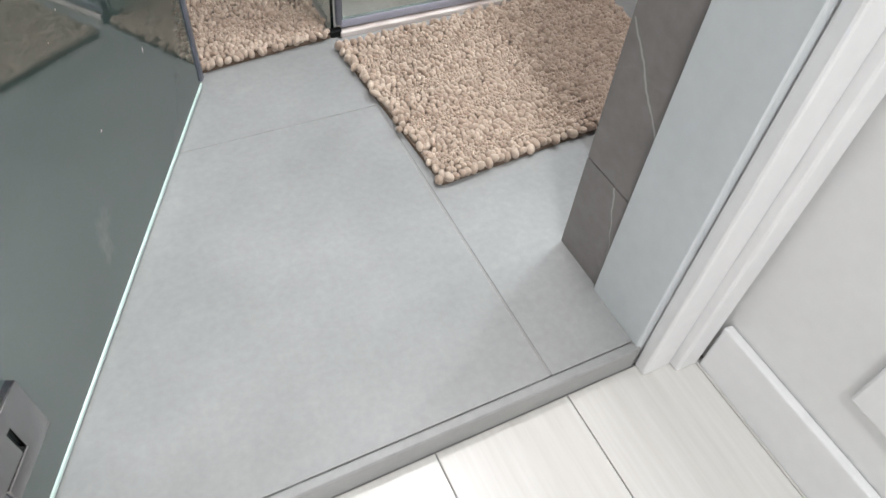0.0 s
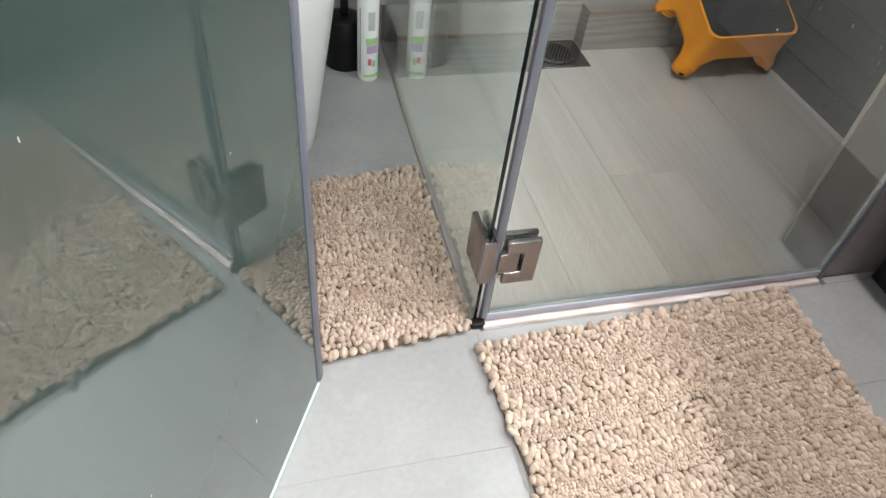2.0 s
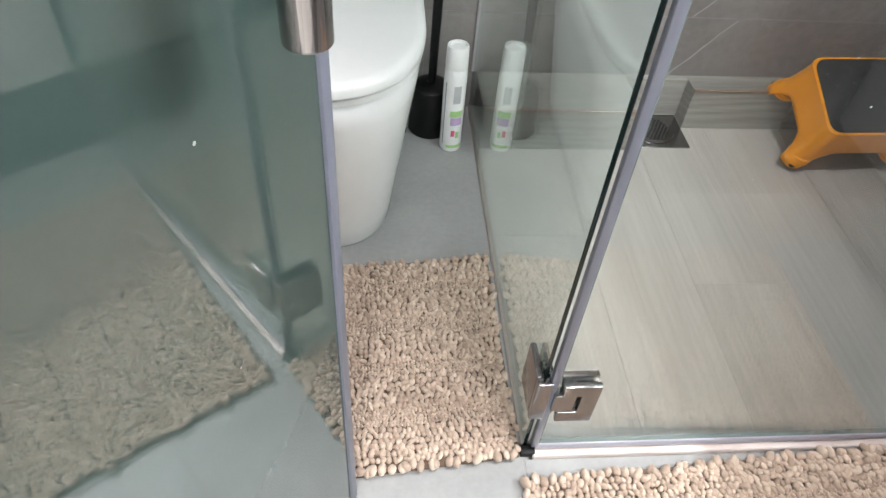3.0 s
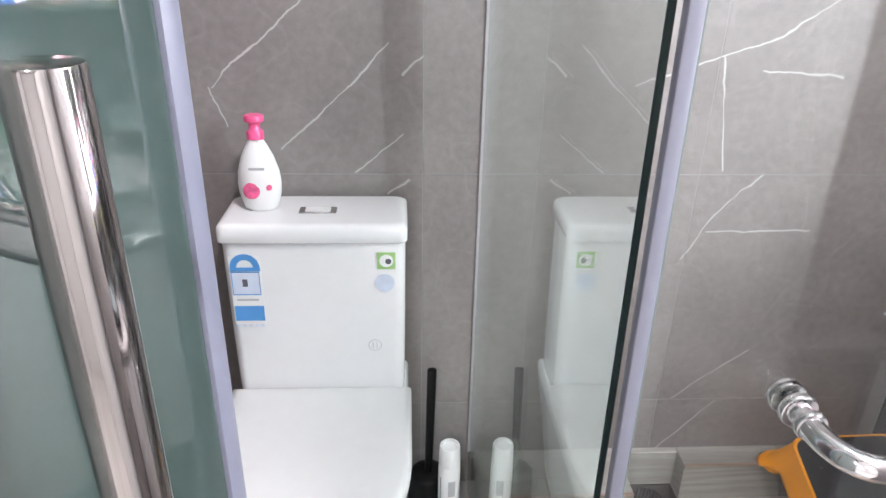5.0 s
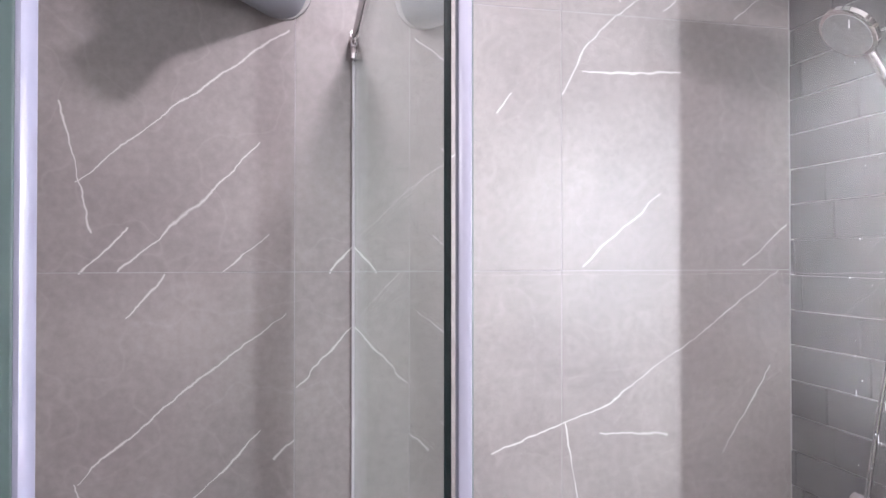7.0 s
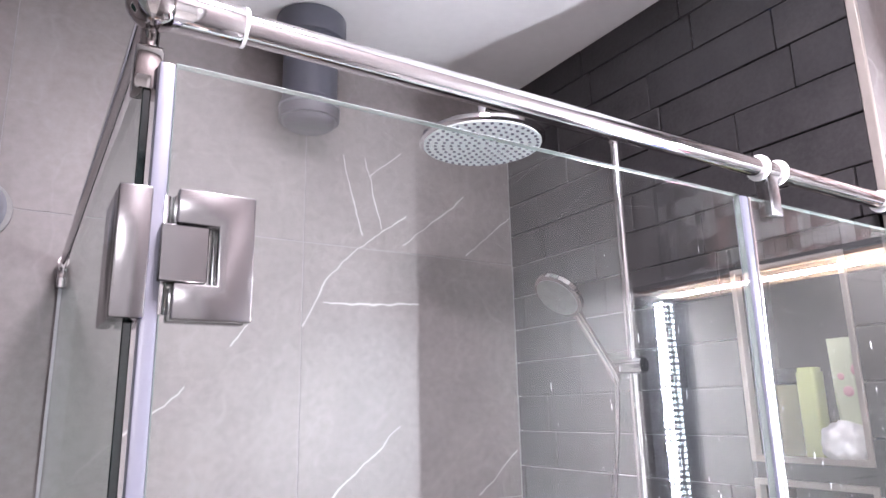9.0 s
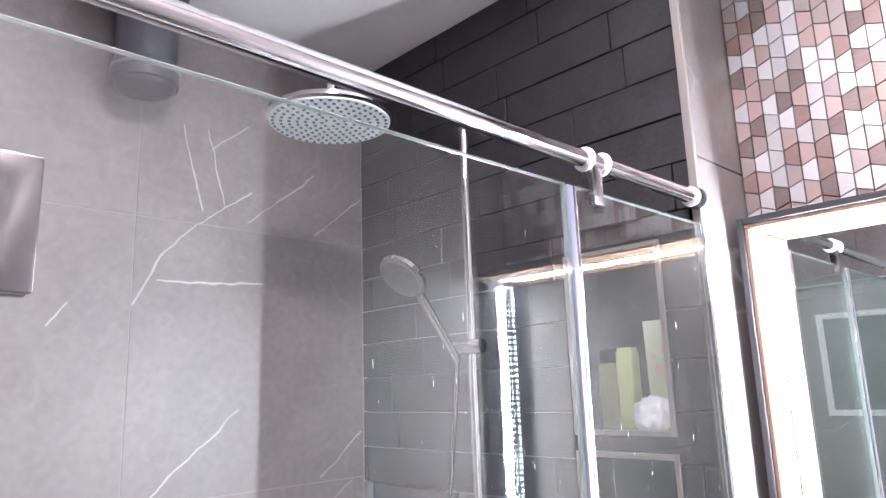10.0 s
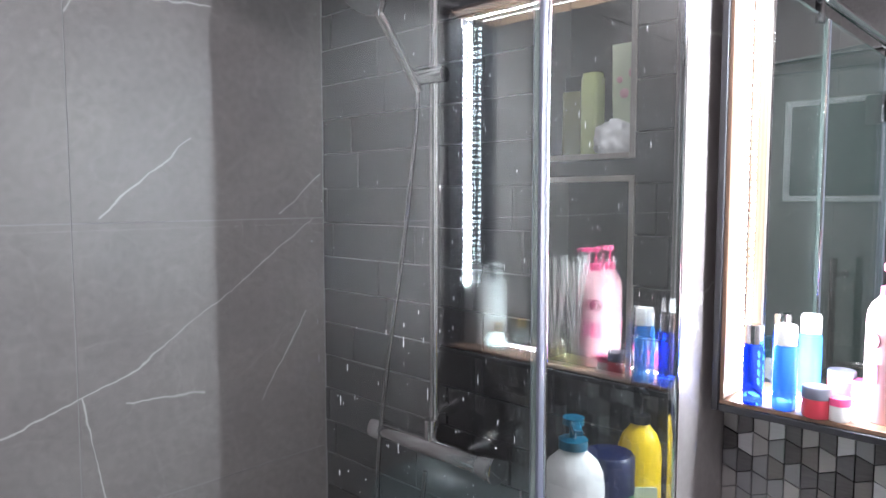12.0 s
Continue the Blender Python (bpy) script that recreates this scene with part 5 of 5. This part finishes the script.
# mirror box with lights
MX0, MY0, MY1, MZ0, MZ1 = 1.600, 1.115, 1.735, 1.144, 1.952
mirror = thing("mirror_cabinet", "dark-framed oak box mirror lit by white strips inside", "mirror")
part("mirror_glass", box(1.690, MY0 + 0.021, MZ0 + 0.021, 1.694, MY1 - 0.021, MZ1 - 0.021), M_MIRROR, mirror, "silvered mirror", None)
part("back_board", box(1.6945, MY0, MZ0, 1.699, MY1, MZ1), M_BOX, mirror)
for name, b in (("side_board", (MY0, MZ0, MY0 + 0.012, MZ1)), ("side_board", (MY1 - 0.012, MZ0, MY1, MZ1)), ("top_board", (MY0 + 0.0125, MZ1 - 0.012, MY1 - 0.0125, MZ1)), ("bottom_board", (MY0 + 0.0125, MZ0, MY1 - 0.0125, MZ0 + 0.012))):
    part(name, box(MX0, b[0], b[1], 1.694, b[2], b[3], 0.0015, 1), M_BOX, mirror, "dark grey outer board")
# Near lining is dark, not oak: its unlit look is put into the colour.
part("dark_lining", box(MX0 + 0.004, MY0 + 0.0125, MZ0 + 0.0205, 1.6895, MY0 + 0.020, MZ1 - 0.0205, 0.001, 1), M_BOX, mirror, "inner lining with its shade put into a dark colour")
for name, b in (("oak_lining", (MY1 - 0.020, MZ0 + 0.0205, MY1 - 0.0125, MZ1 - 0.0205)), ("oak_lining", (MY0 + 0.0125, MZ1 - 0.020, MY1 - 0.0125, MZ1 - 0.0125)), ("oak_shelf", (MY0 + 0.0125, MZ0 + 0.0125, MY1 - 0.0125, MZ0 + 0.020))):
    part(name, box(MX0 + 0.004, b[0], b[1], 1.6895, b[2], b[3], 0.001, 1), M_OAK, mirror, "pale oak lining")


def led_strip(a, b, out):
    """A row of small glowing chips from a to b, facing out."""
    a, b, out = Vector(a), Vector(b), Vector(out)
    d = (b - a)
    count = int(d.length / 0.0135)
    step = d / count
    side = step.normalized().cross(out) * 0.0055
    bm = bmesh.new()
    for i in range(count):
        p = a + step * (i + 0.5)
        u = step.normalized() * 0.0040
        q = [p + u + side, p - u + side, p - u - side, p + u - side]
        low = [bm.verts.new(k) for k in q]
        high = [bm.verts.new(k + out * 0.0016) for k in q]
        bm.faces.new(high)
        for k in range(4):
            bm.faces.new((low[k], low[(k + 1) % 4], high[(k + 1) % 4], high[k])).material_index = 1
    tagged(part("led_strip", bm, [M_LED, M_WHITE], mirror, "glowing cold white light strip", None), kind="stuff")


LX = 1.672
led_strip((LX, MY0 + 0.0205, MZ0 + 0.03), (LX, MY0 + 0.0205, MZ1 - 0.03), (0, 1, 0))
led_strip((LX, MY1 - 0.0205, MZ0 + 0.03), (LX, MY1 - 0.0205, MZ1 - 0.03), (0, -1, 0))
led_strip((LX, MY0 + 0.03, MZ1 - 0.0205), (LX, MY1 - 0.03, MZ1 - 0.0205), (0, 0, -1))
led_strip((LX + 0.010, MY0 + 0.03, MZ0 + 0.0205), (LX + 0.010, MY1 - 0.03, MZ0 + 0.0205), (0, 0, 1))

SZ = MZ0 + 0.0203
for at, label, body, cap, h, r in (((1.618, 1.672), "dark blue glass bottle with a silver cap on the mirror shelf", M_BLUE_LIQUID, M_CHROME, 0.135, 0.0165),
                                  ((1.622, 1.624), "light blue bottle with a white cap on the mirror shelf", M_LIGHT_BLUE, M_WHITE, 0.140, 0.0185)):
    ob = thing("toner_bottle", label, "bottle", "bottles on the mirror shelf", (*at, SZ))
    part("body", lathe([(r * 0.92, 0), (r, 0.003), (r, h * 0.72), (r * 0.85, h * 0.76)], 28), body, ob, smooth=50)
    part("cap", lathe([(r * 0.9, h * 0.762), (r * 0.92, h * 0.97), (r * 0.8, h)], 28), cap, ob, smooth=50)
jar = thing("cream_jar", "low red cream jar with a dark lid on the mirror shelf", "jar", "", (1.618, 1.574, SZ))
part("body", lathe([(0.020, 0), (0.022, 0.003), (0.022, 0.030)], 28), M_RED, jar, smooth=50)
part("lid", lathe([(0.0225, 0.0305), (0.0225, 0.046), (0.021, 0.048)], 28), M_DARK_PRINT, jar, smooth=50)
jar2 = thing("cream_jar", "small clear cream jar with a pink lid on the mirror shelf", "jar", "", (1.620, 1.543, SZ))
part("body", lathe([(0.014, 0), (0.016, 0.003), (0.016, 0.024)], 24), M_WHITE, jar2)
part("lid", lathe([(0.0165, 0.0245), (0.0165, 0.036)], 24), M_PINK, jar2)
pk = pump_bottle("shampoo_bottle", "tall rose pump bottle with a pink pump on the mirror shelf", (1.662, 1.492, SZ), 0.245, 0.0235, M_ROSE, M_PINK, 1.4, 0.80, -35)
part("round_print", lathe([(0.013, 0), (0.012, 0.001)], 24), plain("maroon_print", (0.16, 0.02, 0.05), 0.4), pk, "dark round print").matrix_basis = pose(-0.0237, 0.0, 0.128, 0, -90, 0)
part("flower_print", box(-0.0247, -0.010, 0.062, -0.0230, 0.010, 0.092), M_ROSE_PRINT, pk, "red flower print")
for y, lift in ((1.462, 0), (1.405, 1)):
    df = thing("reed_diffuser", "glass reed diffuser with white sticks on the mirror shelf", "diffuser", "reed diffusers", (1.640 + 0.006 * lift, y, SZ))
    part("bottle", lathe([(0.018, 0), (0.021, 0.003), (0.022, 0.030), (0.018, 0.042), (0.009, 0.050), (0.009, 0.060)], 28), M_CLEAR, df, smooth=50)
    part("oil", lathe([(0.017, 0.003), (0.0195, 0.006), (0.0203, 0.026)], 24), M_YELLOW_OIL, df, "yellowish oil")
    for k in range(7):
        a, w = k * 2.39996 + lift, 0.025 + 0.008 * (k % 3)
        part("reed", rod((0.003 * math.cos(a), 0.003 * math.sin(a), 0.010), (w * math.cos(a) * 0.55, w * math.sin(a), 0.205 + 0.007 * (k % 4)), 0.0025, sides=8), M_REED, df)
pf = thing("perfume_bottle", "clear perfume flask with a gold cap on the mirror shelf", "bottle", "", (1.645, 1.250, SZ))
part("flask", lathe([(0.018, 0), (0.022, 0.004), (0.024, 0.020), (0.018, 0.034), (0.008, 0.038)], 28), M_CLEAR, pf, smooth=50)
part("cap", lathe([(0.010, 0.0385), (0.011, 0.058), (0.009, 0.060)], 24), M_GOLD, pf, smooth=50)
pump_bottle("soap_dispenser", "slim white pump bottle on the mirror shelf", (1.664, 1.196, SZ), 0.190, 0.020, M_WHITE, M_WHITE, 0.9)
pump_bottle("soap_dispenser", "frosted pale pump bottle on the mirror shelf", (1.662, 1.156, SZ), 0.172, 0.020, M_GREY_PRINT, M_WHITE, 0.9)

# high window in the side wall and the ceiling lamp
win = thing("window_1", "small window with dark green glass in a white frame", "window")
tagged(win, kind="structure")
part("pane", box(WALL_L + 0.004, 1.93, 1.52, WALL_L + 0.008, 2.29, 1.92), M_DARK_GLASS, win)
for b in ((1.905, 1.495, 1.93, 1.945), (2.29, 1.495, 2.315, 1.945), (1.93, 1.495, 2.29, 1.52), (1.93, 1.92, 2.29, 1.945)):
    part("window_frame", box(WALL_L + 0.001, b[0], b[1], WALL_L + 0.022, b[2], b[3], 0.002, 1), M_TRIM_WHITE, win)
lamp = thing("ceiling_light", "small round white ceiling light", "lamp", "", (0.62, 1.45, CEILING_Z))
part("ring", lathe([(0.090, -0.012), (0.090, -0.0005)], 40), M_WHITE, lamp)
part("diffuser", lathe([(0.082, -0.015), (0.084, -0.0125)], 40), M_LAMP, lamp)

# ---- pieces of walls and floors ----


def slab_mesh(name, sx, sy, sz, bevel, material, cache={}):
    """A bevelled slab from its lower corner, shared between pieces of one size."""
    key = (name, round(sx, 4), round(sy, 4), round(sz, 4))
    if key not in cache:
        bm = box(0, 0, 0, sx, sy, sz, bevel, 1)
        data = bpy.data.meshes.new(name)
        bm.to_mesh(data)
        bm.free()
        data.materials.append(material)
        cache[key] = data
    return cache[key]


def piece(name, owner, x0, y0, z0, x1, y1, z1, material, bevel=0.0004):
    if min(x1 - x0, y1 - y0, z1 - z0) < 0.0035:
        return
    ob = new(name, slab_mesh(name, x1 - x0, y1 - y0, z1 - z0, bevel, material))
    ob.parent = bpy.data.objects[owner]
    ob.location = (x0, y0, z0)


def cuts(lo, hi, first, step, gap):
    """The stretches between joints at first + k * step, within lo and hi."""
    k = math.floor((lo - first) / step)
    while first + k * step < hi:
        a, b = max(lo, first + k * step + gap / 2), min(hi, first + (k + 1) * step - gap / 2)
        if b - a > 0.004:
            yield a, b
        k += 1


for x0, x1 in cuts(WALL_L, 1.498, 0.298, 0.60, 0.002):
    for z0, z1 in cuts(SHOWER_Z, CEILING_Z, 1.459, 0.60, 0.002):
        piece("tile", "wall_back", x0, WALL_BACK, z0, x1, WALL_BACK + 0.0098, z1, M_BACK_LINES, 0.0003)
for y0, y1 in cuts(WALL_IN, WALL_BACK - 0.001, 0.91, 0.60, 0.002):
    for z0, z1 in cuts(0.0, CEILING_Z, 1.459, 0.60, 0.002):
        piece("tile", "wall_left", WALL_L - 0.0098, y0, z0, WALL_L, y1, z1, M_STONE, 0.0003)
for x0, x1 in (*cuts(WALL_L, DOOR_L - 0.011, 0.298, 0.60, 0.002), *cuts(DOOR_R + 0.011, MOSAIC_X, 0.298, 0.60, 0.002)):
    for z0, z1 in cuts(0.0, CEILING_Z, 1.459, 0.60, 0.002):
        piece("tile", "wall_front", x0, WALL_IN - 0.0098, z0, x1, WALL_IN, z1, M_STONE, 0.0003)
for x0, x1 in cuts(DOOR_L - 0.010, DOOR_R + 0.010, 0.298, 0.60, 0.002):
    for z0, z1 in cuts(2.1005, CEILING_Z, 1.459, 0.60, 0.002):
        piece("tile", "wall_front", x0, WALL_IN - 0.0098, z0, x1, WALL_IN, z1, M_STONE, 0.0003)
for x0, x1 in cuts(WALL_L, MOSAIC_X, 0.421, 0.60, 0.0018):
    for y0, y1 in cuts(WALL_OUT + 0.0105, WALL_BACK, 1.52, 0.60, 0.0018):
        if x0 > 0.40 and y1 > 1.74:
            if y0 < 1.735:
                piece("tile", "floor", x0, y0, -0.0118, x1, 1.735, 0.0, M_FLOOR)
            continue
        if x0 < 0.40 and x1 > 0.41:
            x1 = 0.4175
        piece("tile", "floor", x0, y0, -0.0118, x1, y1, 0.0, M_FLOOR)
piece("tile", "floor", 1.129, 1.736, -0.0118, MOSAIC_X, GLASS_Y, 0.0, M_FLOOR)
for i, (x0, x1) in enumerate(cuts(GLASS_X + 0.008, BRICK_X, 0.432, 0.200, 0.0009)):
    for y0, y1 in cuts(1.7695, WALL_BACK, 1.05 + (0.53 * i) % 1.2, 1.20, 0.0009):
        piece("plank", "floor", x0, y0, SHOWER_Z - 0.0055, x1, y1, SHOWER_Z, M_PLANK, 0.0008)
for i, (x0, x1) in enumerate(cuts(-1.2, 0.665, 0.448, 0.20, 0.0015)):
    for y0, y1 in cuts(-1.9, WALL_OUT - 0.005, -0.1 + (0.47 * i) % 0.6, 1.2, 0.0015):
        piece("plank", "floor_hall", x0, y0, HALL_Z - 0.0039, x1, y1, HALL_Z, M_HALL_FLOOR, 0.0008)

rng = random.Random(5)
BRICK_H, BRICK_L = 0.0865, 0.300
row = 0
z = 2.139 - 25 * BRICK_H
while z < CEILING_Z:
    z0, z1 = max(z + 0.0015, SHOWER_Z), min(z + BRICK_H - 0.0015, CEILING_Z)
    if z1 - z0 > 0.006:
        for y0, y1 in cuts(GLASS_Y + 0.013, WALL_BACK - 0.001, 1.969 + (row % 3) * 0.1 - 0.075 * (row % 2), BRICK_L, 0.003):
            runs = [(y0, y1)]
            if z1 > NICHE[2] and z0 < NICHE[5]:
                runs = [(a, b) for a, b in ((y0, min(y1, NICHE[0] - 0.001)), (max(y0, NICHE[1] + 0.001), y1)) if b - a > 0.004]
            for a, b in runs:
                proud = rng.choice((0.0, 0.0012, 0.0024))
                piece("brick", "wall_brick", BRICK_X - proud, a, z0, BRICK_X + 0.0118, b, z1, M_SLATE, 0.0010)
    z += BRICK_H
    row += 1

# trapezoid mosaic
MW, MH, ML = 0.027, 0.036, 0.010


def mosaic_shape(flip, bottom):
    """Outline (y, z) of one mosaic piece: vertical sides, one longer than the other."""
    g = 0.0004
    left, right = (MH + ML, MH - ML) if flip else (MH - ML, MH + ML)
    return [(g, -left / 2 + g), (MW - g, -right / 2 + g), (MW - g, right / 2 - g), (g, left / 2 - g)]


shapes = []
for flip in (False, True):
    bm = bmesh.new()
    ring = mosaic_shape(flip, 0)
    low = [bm.verts.new((0.004, y, z)) for y, z in ring]
    cy, cz = MW / 2, 0.0
    high = [bm.verts.new((0.0, cy + (y - cy) * 0.95, cz + (z - cz) * 0.96)) for y, z in ring]
    bm.faces.new(high)
    for k in range(4):
        bm.faces.new((low[k], low[(k + 1) % 4], high[(k + 1) % 4], high[k]))
    bmesh.ops.recalc_face_normals(bm, faces=bm.faces)
    data = bpy.data.meshes.new("mosaic_tile")
    bm.to_mesh(data)
    bm.free()
    data.materials.append(M_MOSAIC)
    shapes.append(data)
rest_v, rest_f, singles = [], [], 0
columns = int((GLASS_Y - WALL_IN) / MW)
for i in range(columns):
    y = GLASS_Y - 0.001 - (i + 1) * MW
    for k in range(80):
        zc = 0.885 + k * MH
        if zc > CEILING_Z - 0.02 or (MZ0 - 0.03 < zc < MZ1 + 0.0 and MY0 - 0.02 < y):
            continue
        flip = (i + k) % 2 == 0
        data = shapes[int(flip)]
        if zc > 1.95 and i < 18 and singles < 290:
            ob = new("mosaic_tile", data)
            ob.parent = bpy.data.objects["wall_mosaic"]
            ob.location = (MOSAIC_X, y, zc)
            singles += 1
        else:
            base = len(rest_v)
            rest_v += [(v.co.x + MOSAIC_X, v.co.y + y, v.co.z + zc) for v in data.vertices]
            rest_f += [[base + n for n in p.vertices] for p in data.polygons]
rest = bpy.data.meshes.new("mosaic_field")
rest.from_pydata(rest_v, [], rest_f)
rest.materials.append(M_MOSAIC_REST)
rest_ob = new("mosaic_field", rest)
rest_ob.parent = bpy.data.objects["wall_mosaic"]
tagged(rest_ob, "field of metallic trapezoid mosaic pieces", kind="stuff")
